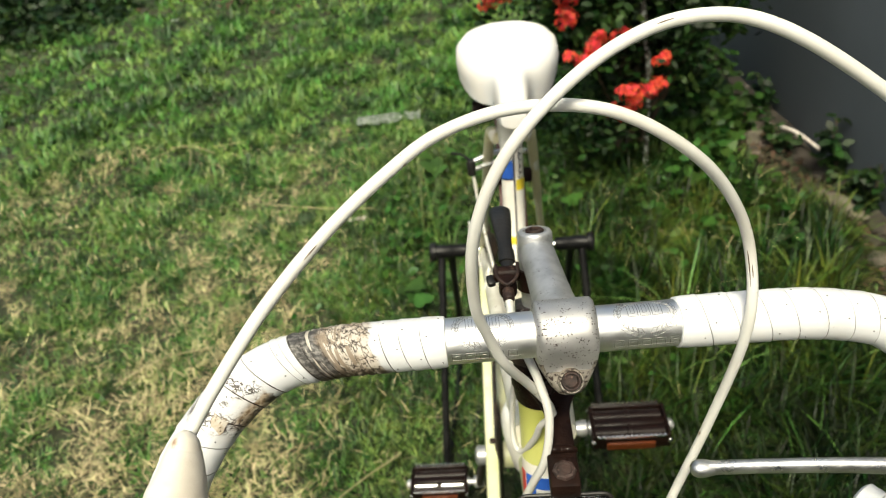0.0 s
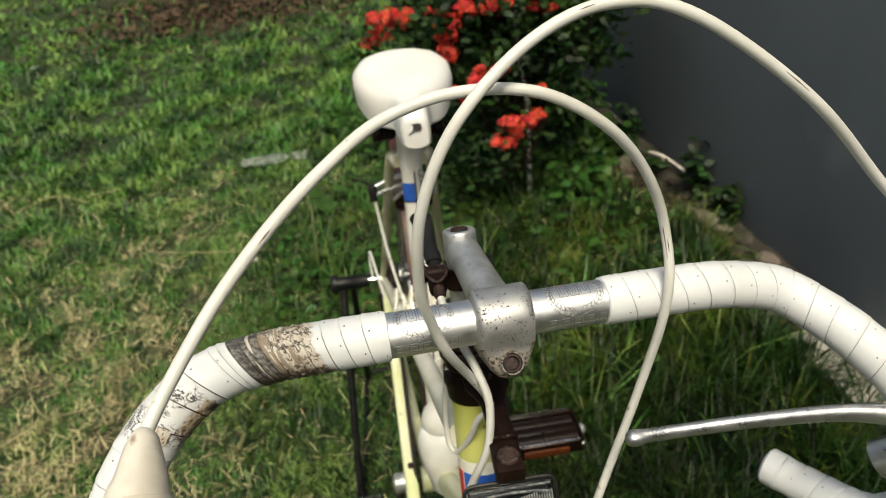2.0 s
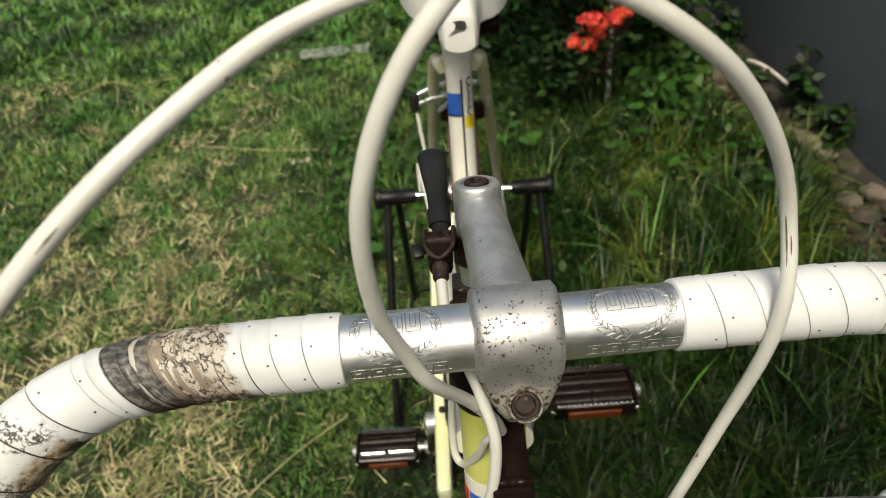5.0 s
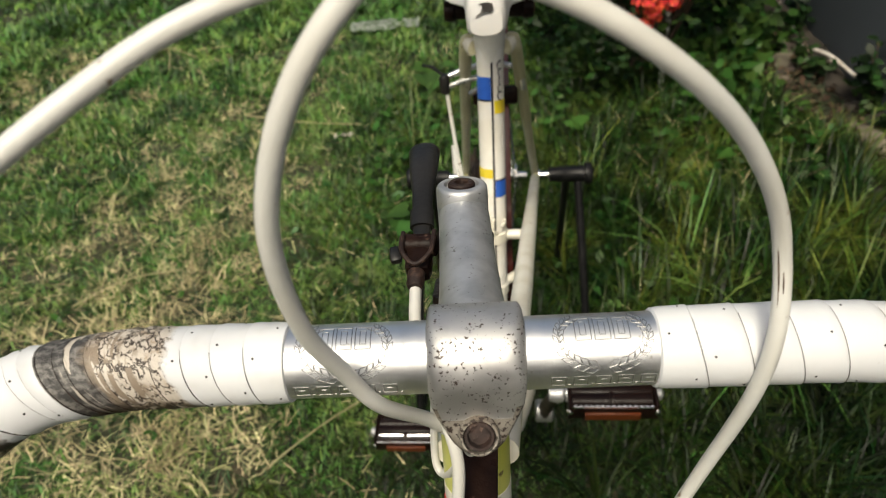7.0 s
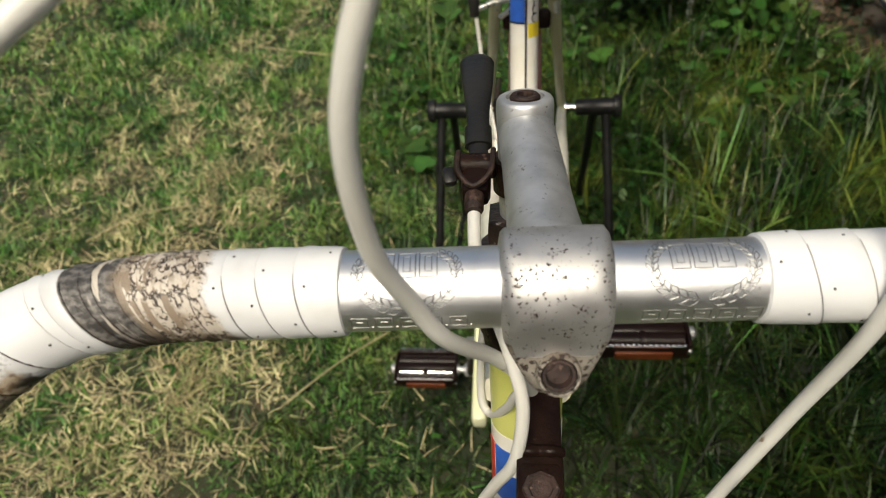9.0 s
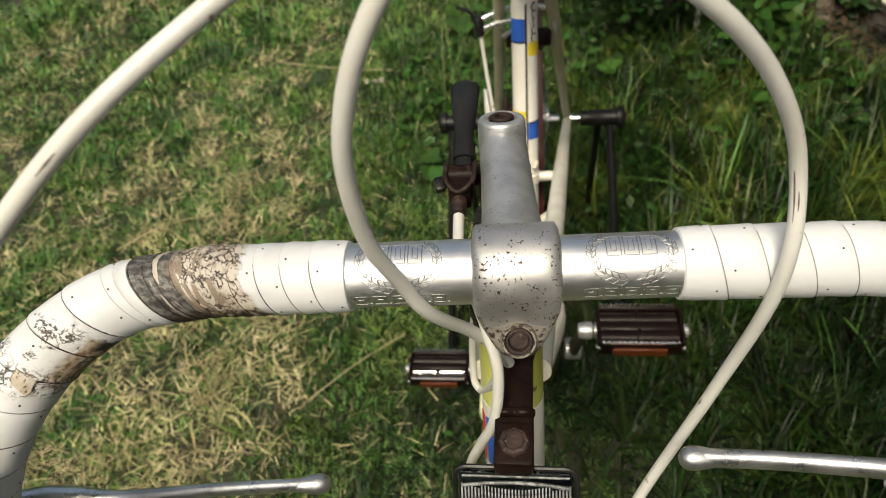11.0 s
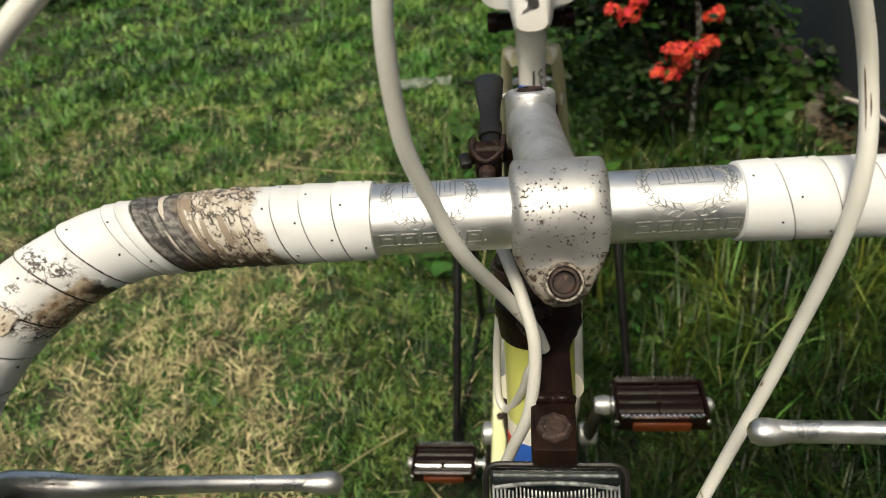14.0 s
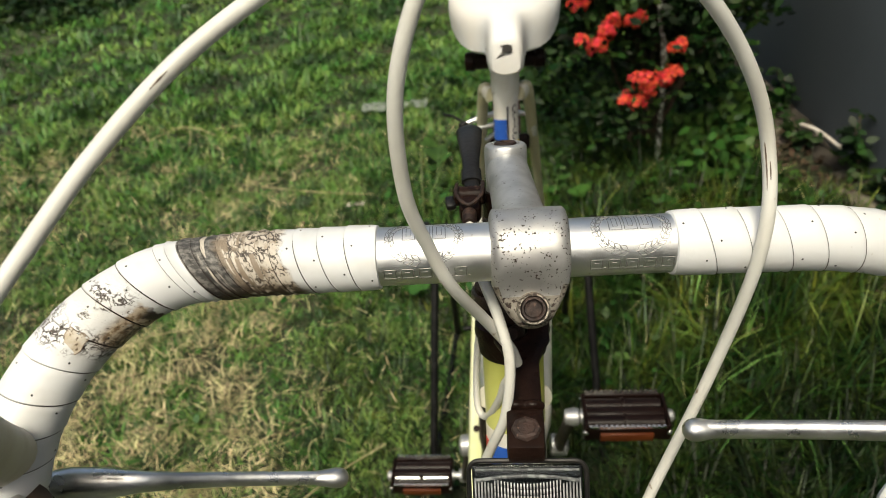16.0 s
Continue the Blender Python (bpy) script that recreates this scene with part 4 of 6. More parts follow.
part("seat_lug", seat_lug(), M_CREAM, bike, "cream pointed seat lug")
for sx in (-1, 1):
    part("seat_stay", tube(curve_points([LUG + Vector((sx * 0.016, 0.003, -0.014)), LUG + Vector((sx * 0.0225, 0.010, -0.002)), LUG + Vector((sx * 0.0285, 0.026, -0.026)), Vector((sx * 0.043, 0.602, 0.552)), AXLE + Vector((sx * 0.058, -0.004, 0.01))], 6), [0.0066] * 6 + [0.0072] * 6 + [0.0071] * 6 + [0.0063] * 7, 14), M_STAY, bike, "olive cream seat stay")
    part("stay_cap", spun([(-0.010, 0.0070), (0.0, 0.0082), (0.006, 0.0074), (0.0095, 0.0040)], LUG + Vector((sx * 0.0205, 0.008, -0.006)), (sx * 0.35, 0.1, 0.9), 16), M_CREAM, bike)
    part("chain_stay", tube([BB + Vector((sx * 0.02, 0.01, 0)), BB + Vector((sx * 0.035, 0.12, 0.025)), AXLE + Vector((sx * 0.058, -0.02, -0.006))], [0.011, 0.0105, 0.007], 14), M_PALE, bike, "pale lime chain stay")
    part("lateral_tube", tube([steer(0.77) + Vector((sx * 0.014, 0.008, 0)), Vector((sx * 0.029, 0.2, 0.652)), Vector((sx * 0.04, 0.395, 0.55)), AXLE + Vector((sx * 0.058, -0.01, 0.004))], [0.0086, 0.0090, 0.0088, 0.0066], 16), M_CREAM, bike, "cream white twin top tube running to the rear axle")
    part("tube_flank", tube([steer(0.77) + Vector((sx * 0.0164, 0.008, -0.0014)), Vector((sx * 0.0314, 0.2, 0.6506)), Vector((sx * 0.0422, 0.395, 0.5488)), Vector((sx * 0.0530, 0.60, 0.434)), AXLE + Vector((sx * 0.0592, -0.01, 0.006))], [0.0064, 0.0064, 0.0062, 0.0062, 0.0060], 14), M_PALE, bike, "lime yellow flank of the twin tube")
    part("dropout", plate([(-0.018, -0.02), (0.016, -0.02), (0.02, 0.0), (0.016, 0.022), (-0.014, 0.022)], 0.005, basis(AXLE + Vector((sx * 0.058, 0, 0)), (0, 1, 0), (0, 0, 1))), M_CHROME, bike)
for z in (0.535, 0.465):
    c = BB + ST * ((z - BB.z) / ST.z)
    part("bridge_tube", tube([c + Vector((-0.037, 0, 0)), c + Vector((0.037, 0, 0))] if z > 0.5 else [c, c + Vector((0.034, 0.02, 0.005))], 0.0062, 12), M_CREAM, bike)
    part("clamp_band", spun([(-0.007, 0.0152), (-0.006, 0.0166), (0.006, 0.0166), (0.007, 0.0152)], c, ST, 24), M_CREAM, bike)
part("down_tube", tube([steer(0.68), BB], 0.0152, 24), M_PALE, bike, "pale lime down tube")
part("bottom_bracket", spun([(-0.036, 0.0185), (-0.034, 0.0205), (0.034, 0.0205), (0.036, 0.0185)], BB, (1, 0, 0), 24), M_PALE, bike)

# fork, seen only in part under the lamp
CROWN = steer(0.652)
fork = part("fork", spun([(-0.012, 0.019), (0.0, 0.024), (0.02, 0.024), (0.026, 0.018)], CROWN, AX, 24), M_YELLOW, bike, "lime yellow fork")
for sx in (-1, 1):
    part("fork_blade", tube(curve_points([CROWN + Vector((sx * 0.03, -0.004, -0.012)), CROWN + Vector((sx * 0.045, -0.06, -0.16)), CROWN + Vector((sx * 0.05, -0.135, -0.30))], 6), 0.0105, 14), M_YELLOW, fork)


def wheel(center, name, label):
    """Rim, tyre, hub and thirty-two spokes."""
    c = Vector(center)
    w = part(name, spun([(-0.045, 0.007), (-0.03, 0.009), (-0.028, 0.022), (-0.024, 0.022), (-0.02, 0.012), (0.02, 0.012), (0.024, 0.022), (0.028, 0.022), (0.03, 0.009), (0.045, 0.007)], c, (1, 0, 0), 20), M_CHROME, bike, label)
    ring = [c + 0.302 * Vector((0, math.cos(q), math.sin(q))) for q in (2 * math.pi * k / 64 for k in range(65))]
    part("rim", tube(ring, 0.0105, 10, cap=False), M_CHROME, w, "chromed steel rim")
    ring = [c + 0.318 * Vector((0, math.cos(q), math.sin(q))) for q in (2 * math.pi * k / 64 for k in range(65))]
    part("tyre", tube(ring, 0.0145, 12, cap=False), M_TYRE, w, "dark red-brown rubber tyre")
    for k in range(32):
        q = 2 * math.pi * k / 32
        sx = 0.025 if k % 2 else -0.025
        off = 0.35 if (k // 2) % 2 else -0.35
        part("spoke", tube([c + Vector((sx, 0.02 * math.cos(q + off), 0.02 * math.sin(q + off))), c + Vector((0, 0.297 * math.cos(q), 0.297 * math.sin(q)))], 0.001, 4), M_CHROME, w)


wheel(CROWN + Vector((0, -0.135, -0.318)), "front_wheel", "spoked front wheel")
wheel(AXLE, "rear_wheel", "spoked rear wheel between the stays")
guard_arc = [AXLE + 0.336 * Vector((0, math.cos(q), math.sin(q))) for q in (radians(186 - 6 * k) for k in range(26))]
part("mudguard", tube(guard_arc, 0.0195, 14, tall=0.16), M_MUDGUARD, bike, "dark red rear mudguard")

# cables
CABLE_A = [(-0.1486, -0.1992, 0.9765), (-0.1375, -0.1828, 0.9890), (-0.1175, -0.1621, 1.0093), (-0.0930, -0.1426, 1.0287), (-0.0685, -0.1213, 1.0415), (-0.0443, -0.1049, 1.0506), (-0.0121, -0.1001, 1.0569), (0.0244, -0.1031, 1.0543), (0.0572, -0.1014, 1.0340), (0.0845, -0.0893, 1.0003), (0.1014, -0.0839, 0.9615), (0.1022, -0.0972, 0.9205), (0.0923, -0.0951, 0.8463), (0.0680, -0.1060, 0.7626), (0.0467, -0.1260, 0.7020), (0.0319, -0.1534, 0.6561)]
CABLE_B = [(0.2485, -0.1580, 0.9250), (0.2355, -0.1313, 0.9514), (0.2051, -0.1099, 0.9836), (0.1490, -0.1164, 1.0403), (0.0916, -0.1095, 1.0820), (0.0564, -0.1007, 1.0887), (0.0208, -0.1045, 1.0773), (-0.0145, -0.1196, 1.0508), (-0.0327, -0.1232, 1.0123), (-0.0364, -0.1176, 0.9673), (-0.0310, -0.1096, 0.9349), (-0.0240, -0.1050, 0.9112), (-0.0114, -0.0885, 0.8767), (-0.0015, -0.0830, 0.8550), (0.0022, -0.0800, 0.8405)]
CABLE_C = [(-0.0195, -0.036, 0.897), (-0.018, -0.056, 0.893), (-0.0116, -0.0736, 0.8862), (-0.005, -0.0885, 0.8752), (-0.0012, -0.0985, 0.8585), (-0.0045, -0.1045, 0.8290), (-0.0129, -0.1021, 0.8011), (-0.0205, -0.0992, 0.7713), (-0.021, -0.085, 0.72), (-0.018, -0.05, 0.66), (-0.017, 0.05, 0.55)]
CABLE_D = [(-0.0150, -0.0220, 0.8350), (-0.0203, -0.0260, 0.8060), (-0.0228, -0.0330, 0.7810), (-0.0222, -0.0435, 0.7655), (-0.0165, -0.0505, 0.7665), (-0.0085, -0.0610, 0.7930), (-0.0046, -0.0660, 0.8120), (0.0020, -0.0690, 0.8230)]
for path, r, label in ((CABLE_A, 0.0028, "cream brake cable arching over the bar"), (CABLE_B, 0.0028, "cream brake cable looping round the stem"), (CABLE_C, 0.0026, "cream gear cable in front of the head tube"), (CABLE_D, 0.0022, "short looped cream cable beside the head tube")):
    cable = part("cable", tube(curve_points(path, 10), r, 14), M_CABLE, bike, label)
    run = curve_points(path, 10)
    for a, b, side in {CABLE_A[0]: ((22, 24, (-0.5, -0.8, 0.3)), (27, 29, (0.3, -0.9, 0.3)), (97, 105, (-0.65, -0.7, 0.3)), (102, 104, (-0.2, -0.8, 0.55)), (111, 112, (-0.5, -0.75, 0.4)), (115, 116, (0.3, -0.8, 0.4)), (121, 123, (-0.1, -0.8, 0.6))), CABLE_B[0]: ((73, 81, (0.62, -0.55, 0.45)), (76, 82, (0.42, -0.65, 0.6)), (78, 83, (0.72, -0.5, 0.4)), (83, 84, (0.66, -0.55, 0.45)), (31, 33, (0.2, -0.9, 0.4)), (52, 54, (0.1, -0.8, 0.6)))}.get(path[0], ()):
        n = b - a
        rub = [q + Vector(side).normalized() * (r - 0.00022) for q in run[a:b + 1]]
        part("rubbed_streak", tube(rub, [0.00010 + 0.00030 * math.sin(math.pi * (k + 0.3) / (n + 0.6)) ** 0.6 for k in range(n + 1)], 8), M_STREAK, cable, "brown rubbed streak")
part("cable", tube(curve_points([(-0.055, 0.5, 0.68), (-0.046, 0.475, 0.60), (-0.03, 0.42, 0.53), (-0.022, 0.30, 0.58)], 8), 0.0024, 10), M_CABLE, bike, "cream rear brake cable")
part("cable", tube(curve_points([(-0.052, 0.60, 0.365), (-0.068, 0.69, 0.395), (-0.077, 0.738, 0.422), (-0.081, 0.765, 0.40), (-0.08, 0.75, 0.35)], 8), 0.0024, 10), M_CABLE, bike, "cream gear cable loop at the rear hub")
part("cable_stop", spun([(-0.004, 0.003), (0.0, 0.0042), (0.009, 0.0042), (0.011, 0.003)], (0.0015, -0.066, 0.848), (0.4, 1, -0.7), 14), M_BROWN, bike)


# brake levers with hoods and extension blades
def brake_lever(hood_path, radii, blade, radii_b, body_path, low, label):
    lever = part("brake_lever", tube(curve_points(blade, 8), radii_b, 18, flat=0.8), M_LEVER, bike, label)
    part("hood", tube(curve_points(hood_path, 6), radii, 22, flat=0.82), M_HOOD, lever, "worn beige rubber hood")
    part("blade", tube(curve_points(body_path, 6), [0.008, 0.0085] + [0.0078] * (6 * (len(body_path) - 1) - 3) + [0.006, 0.004], 14, flat=0.55), M_CHROME, lever, "main lever blade")
    low = Vector(low)
    part("lever_body", tube(curve_points([low + Vector((0, 0.001, 0.012)), low + Vector((-0.008, 0.006, -0.012)), low + Vector((-0.022, 0.016, -0.034))], 6), 0.0125, 20, flat=0.8), M_LEVER, lever, "dull alloy lever body")
    part("pivot_bolt", spun([(-0.014, 0.003), (-0.0135, 0.0046), (0.0135, 0.0046), (0.014, 0.003)], low + Vector((0, 0, 0.012)), (1, 0.15, 0), 14), M_RUST, lever)
    part("clamp_strap", tube([low + Vector((0, 0.004, 0.01)), low + Vector((0, 0.006, -0.012))], 0.0165, 22), M_DARKSTEEL, lever)
    return lever


def radii_of(ctrl_r, n):
    out = []
    for a, b in zip(ctrl_r, ctrl_r[1:]):
        out += [a + (b - a) * k / n for k in range(n)]
    return out + [ctrl_r[-1]]


HOOD_L = [(-0.1486, -0.1994, 0.9755), (-0.1463, -0.2019, 0.9786), (-0.1469, -0.2049, 0.9767), (-0.1473, -0.2133, 0.9715), (-0.1484, -0.2180, 0.9679), (-0.1514, -0.2217, 0.9583), (-0.1827, -0.1898, 0.9106), (-0.1975, -0.1733, 0.8901)]
HOOD_R = [(0.2487, -0.1585, 0.924), (0.2515, -0.162, 0.912), (0.256, -0.165, 0.896), (0.259, -0.165, 0.875), (0.260, -0.158, 0.853), (0.262, -0.150, 0.83)]
HOOD_RAD = radii_of([0.0055, 0.0108, 0.0145, 0.0150, 0.0145, 0.0135], 6)
HOOD_RAD_L = radii_of([0.0034, 0.0060, 0.0074, 0.0105, 0.0124, 0.0140, 0.0142, 0.0140], 6)
BLADE_R = [(0.0775, -0.1292, 0.8474), (0.085, -0.1290, 0.8474), (0.1102, -0.1290, 0.847), (0.1571, -0.1335, 0.8505), (0.2, -0.1385, 0.8515), (0.232, -0.146, 0.85), (0.258, -0.156, 0.852)]
BLADE_L = [(-0.0830, -0.1351, 0.8231), (-0.0923, -0.1373, 0.8260), (-0.1238, -0.1456, 0.8369), (-0.1450, -0.1539, 0.8473), (-0.1584, -0.1593, 0.8540), (-0.1716, -0.1603, 0.8547), (-0.1871, -0.1615, 0.8557), (-0.1991, -0.1632, 0.8554)]
BLADE_RAD = radii_of([0.0047, 0.0046, 0.0045, 0.0048, 0.0056, 0.0075, 0.009], 8)
BLADE_RAD_L = radii_of([0.0036, 0.0036, 0.0036, 0.0041, 0.0051, 0.0071, 0.0078, 0.0070], 8)
brake_lever(HOOD_L, HOOD_RAD_L, BLADE_L, BLADE_RAD_L, [(-0.196, -0.208, 0.868), (-0.205, -0.226, 0.835), (-0.213, -0.238, 0.79), (-0.218, -0.238, 0.745), (-0.22, -0.228, 0.71)], (-0.1900, -0.1960, 0.8650), "chromed brake lever with worn beige hood and extension blade")
brake_lever(HOOD_R, HOOD_RAD, BLADE_R, BLADE_RAD, [(0.262, -0.172, 0.86), (0.268, -0.187, 0.82), (0.272, -0.192, 0.78), (0.27, -0.185, 0.74), (0.266, -0.17, 0.71)], HOOD_R[-1], "chromed brake lever with extension blade along the bar")
for blade, big in ((BLADE_R, 0.0050), (BLADE_L, 0.0047)):
    tip, axis = Vector(blade[0]), (Vector(blade[1]) - Vector(blade[0])).normalized()
    profile = [(-1.08, 0.10), (-1.0, 0.42), (-0.78, 0.74), (-0.4, 0.95), (0.0, 1.0), (0.5, 0.97), (1.1, 0.86), (1.8, 0.74), (2.6, 0.62)]
    part("blade_knob", spun([(big * a, big * q) for a, q in profile], tip, axis, 20), M_LEVER, bike)

# gear shifter on the stem
shift = part("gear_shifter", tube(curve_points([(-0.0187, -0.012, 0.900), (-0.0192, 0.002, 0.9025), (-0.0198, 0.016, 0.9050), (-0.0207, 0.034, 0.9062), (-0.0217, 0.050, 0.9050), (-0.0219, 0.055, 0.9035)], 5), radii_of([0.0036, 0.0046, 0.0050, 0.0070, 0.0080, 0.0055], 5), 18, tall=0.55), M_BLACK, bike, "black plastic gear lever on a rusty clamp")
part("collar", tube([(-0.0189, -0.0035, 0.9015), (-0.0194, 0.006, 0.9033)], 0.0056, 16, tall=0.66), M_BLACK, shift)
part("pivot_block", block(basis(Vector((-0.0195, -0.0195, 0.8955)), (1, 0, 0), (0, 1, 0.1)), (0.0115, 0.016, 0.011), 0.003), M_BROWN, shift, "rust-brown pivot block")
part("pivot_boss", spun([(-0.009, 0.004), (-0.008, 0.0056), (-0.004, 0.0052), (0.007, 0.0052), (0.008, 0.0042)], (-0.0195, -0.012, 0.8985), (1, 0, 0), 18), M_BROWN, shift)
part("wing_bolt", block(basis(Vector((-0.0302, -0.0165, 0.8970)), (1, 0.2, 0), (-0.2, 1, 0.3)), (0.0055, 0.008, 0.0045), 0.0016), M_BLACK, shift)
part("wire_bail", tube(curve_points([(-0.0265, -0.010, 0.9045), (-0.026, -0.022, 0.905), (-0.020, -0.029, 0.9035), (-0.0135, -0.023, 0.905), (-0.0125, -0.010, 0.9055)], 6), 0.0011, 8), M_RUST, shift)
part("cable_barrel", spun([(-0.004, 0.0028), (-0.003, 0.0038), (0.004, 0.0038), (0.0055, 0.003)], (-0.0195, -0.0325, 0.8985), (0, -1, -0.05), 14), M_RUST, shift, "rusty cable barrel")
part("shifter_band", spun([(0.0, 0.0112), (0.0, 0.0134), (0.014, 0.0134), (0.014, 0.0112)], steer(0.897), AX, 26), M_BROWN, shift)


# cream cord wound where the twin tubes meet the seat tube
cord_c = BB + ST * ((0.553 - BB.z) / ST.z)
cord = []
for k in range(120):
    s = k / 119
    q = 2 * math.pi * 7.5 * s
    cord.append(cord_c + Vector((-0.044 + 0.054 * s + 0.004 * math.sin(5 * q / 3), (0.0185 + 0.002 * math.sin(q * 0.37)) * math.cos(q), 0.006 * math.sin(2.3 * q) + (0.0155 + 0.003 * math.cos(q * 0.61)) * math.sin(q))))
part("cord_binding", tube(cord, 0.0022, 7), M_CREAM, bike, "cream cord wound round the tube joint")

# saddle
def make_saddle():
    rows = [  # y, half width, top height, skirt depth
        (0.3345, 0.0138, 0.856, 0.026), (0.3375, 0.0165, 0.862, 0.034), (0.345, 0.0176, 0.866, 0.039), (0.362, 0.0190, 0.868, 0.042), (0.383, 0.0206, 0.868, 0.042), (0.397, 0.0236, 0.868, 0.043), (0.405, 0.0300, 0.868, 0.044), (0.413, 0.0385, 0.868, 0.045), (0.424, 0.0465, 0.8685, 0.045), (0.438, 0.0540, 0.869, 0.045), (0.458, 0.0625, 0.871, 0.045), (0.482, 0.0695, 0.8735, 0.044), (0.506, 0.0700, 0.8755, 0.041), (0.526, 0.061, 0.8755, 0.036), (0.539, 0.043, 0.873, 0.028), (0.545, 0.018, 0.868, 0.02)]
    bm = bmesh.new()
    rings = []
    n = 22
    for y, w, z, d in rows:
        ring = []
        for k in range(n + 1):
            q = math.pi * k / n
            c, s = math.cos(q), math.sin(q)
            wing = min(1.0, max(0.0, (y - 0.39) / 0.06))
            x = w * math.copysign(abs(c) ** (0.62 + 0.06 * wing), c) * (1 - 0.11 * wing * (1 - abs(s)) ** 2)
            h = z - d * (1 + 0.12 * wing) * (1 - abs(s) ** (0.55 + 0.06 * wing))
            ring.append(bm.verts.new((x + 0.002, y, h)))
        for k in range(1, n):
            c = math.cos(math.pi * (n - k) / n)
            ring.append(bm.verts.new(((0.97 - 0.10 * wing) * w * c + 0.002, y, z - d * (1 + 0.12 * wing) - 0.006 * math.sqrt(max(0.0, 1 - c * c)))))
        rings.append(ring)
    m = len(rings[0])
    for a, b in zip(rings, rings[1:]):
        for k in range(m):
            bm.faces.new((a[k], a[(k + 1) % m], b[(k + 1) % m], b[k]))
    bm.faces.new(rings[0][::-1])
    bm.faces.new(rings[-1])
    return bm


saddle = part("saddle", make_saddle(), M_SADDLE, bike, "smooth white saddle with a torn patch on its nose")
tear = [(-0.0095, -0.0075), (-0.004, -0.003), (-0.002, 0.004), (-0.0055, 0.0062), (0.003, 0.0072), (0.0085, 0.006), (0.0095, -0.0005), (0.006, -0.0035), (0.001, -0.0033), (-0.004, -0.0052)]
part("torn_patch", plate([(0.82 * u, 0.82 * v) for u, v in tear], 0.0012, basis(Vector((0.001, 0.3338, 0.8485)), (1, 0, 0), (0, 0.06, 1)), 0), M_TEAR, saddle, "torn brown patch in the cover")
part("seat_post", tube([LUG + ST * 0.02, LUG + ST * 0.10], 0.0125, 18), M_CHROME, bike)
part("seat_clamp", spun([(-0.047, 0.004), (-0.046, 0.0105), (-0.036, 0.0115), (-0.034, 0.0095), (-0.02, 0.0095), (-0.018, 0.007), (0.018, 0.007), (0.02, 0.0095), (0.034, 0.0095), (0.036, 0.0115), (0.046, 0.0105), (0.048, 0.004)], LUG + ST * 0.034, (1, 0, 0), 18), M_BROWN, bike, "rusty saddle clamp")
for sx in (-1, 1):
    part("saddle_rail", tube(curve_points([(sx * 0.012, 0.36, 0.838), (sx * 0.02, 0.42, 0.826), (sx * 0.024, 0.48, 0.826), (sx * 0.034, 0.52, 0.84)], 6), 0.0036, 10), M_BROWN, saddle)

# rear brake, behind the seat tube
cal = part("rear_brake", tube(curve_points([(-0.058, 0.500, 0.690), (-0.03, 0.508, 0.697), (0.0, 0.512, 0.700), (0.03, 0.512, 0.692), (0.036, 0.512, 0.665)], 6), 0.0036, 10), M_LEVER, bike, "small alloy side-pull rear brake")
part("brake_arm", tube(curve_points([(-0.054, 0.498, 0.680), (-0.03, 0.506, 0.684), (0.0, 0.510, 0.684), (-0.028, 0.514, 0.66)], 6), 0.0034, 10), M_LEVER, cal)
part("cable_anchor", spun([(-0.012, 0.003), (-0.011, 0.006), (0.008, 0.0066), (0.012, 0.004)], (-0.056, 0.4985, 0.684), (0, 0, 1), 12), M_BLACK, cal)
part("release_lever", tube([(-0.057, 0.5, 0.695), (-0.07, 0.51, 0.70), (-0.083, 0.525, 0.695)], 0.002, 8), M_BLACK, cal)
part("mudguard_reflector", block(basis(Vector((0.002, 0.525, 0.650)), (1, 0, 0), (0, 0.4, 1)), (0.056, 0.022, 0.014), 0.004), M_BROWN, bike)

# crank set, chain guard and pedals
ring = part("chainring", spun([(-0.0015, 0.02), (-0.0015, 0.088), (0.0, 0.090), (0.0015, 0.088), (0.0015, 0.02)], BB + Vector((-0.043, 0, 0)), (1, 0, 0), 44), M_DARKSTEEL, bike, "greasy steel chainring")
PED_L, PED_R = Vector((-0.158, 0.384, 0.118)), Vector((0.128, 0.248, 0.417))
for hub, ped in ((BB + Vector((-0.066, 0, 0)), PED_L), (BB + Vector((0.062, 0, 0)), PED_R)):
    sx = -1 if ped.x < 0 else 1
    end = Vector((sx * (0.089 if sx < 0 else 0.066), ped.y, ped.z))
    crank = part("crank_arm", tube([hub, hub.lerp(end, 0.5), end], [0.0125, 0.0095, 0.0105], 14, flat=0.65), M_DARKSTEEL, bike, "dull steel crank arm")
    part("spindle_nut", spun([(-0.008, 0.009), (0.002, 0.0115), (0.008, 0.0105), (0.0095, 0.007)], end, (sx, 0, 0), 16), M_ALU_DULL, crank)
    part("crank_boss", spun([(-0.012, 0.013), (-0.01, 0.0155), (0.01, 0.0155), (0.013, 0.010), (0.014, 0.006)], hub, (sx, 0, 0), 18), M_ALU_DULL, crank)
part("chain", tube(curve_points([BB + Vector((-0.043, -0.09, 0)), BB + Vector((-0.043, 0, 0.09)), AXLE + Vector((-0.043, 0, 0.035)), AXLE + Vector((-0.043, 0.035, 0)), AXLE + Vector((-0.043, 0, -0.035)), BB + Vector((-0.043, 0, -0.09)), BB + Vector((-0.043, -0.09, 0))], 8), 0.004, 8, flat=0.8), M_DARKSTEEL, bike, "dark oily chain")
part("freewheel", spun([(-0.012, 0.036), (-0.01, 0.04), (-0.004, 0.038), (0.0, 0.032), (0.006, 0.028), (0.012, 0.02)], AXLE + Vector((-0.04, 0, 0)), (1, 0, 0), 30), M_DARKSTEEL, bike, "dark stepped freewheel")
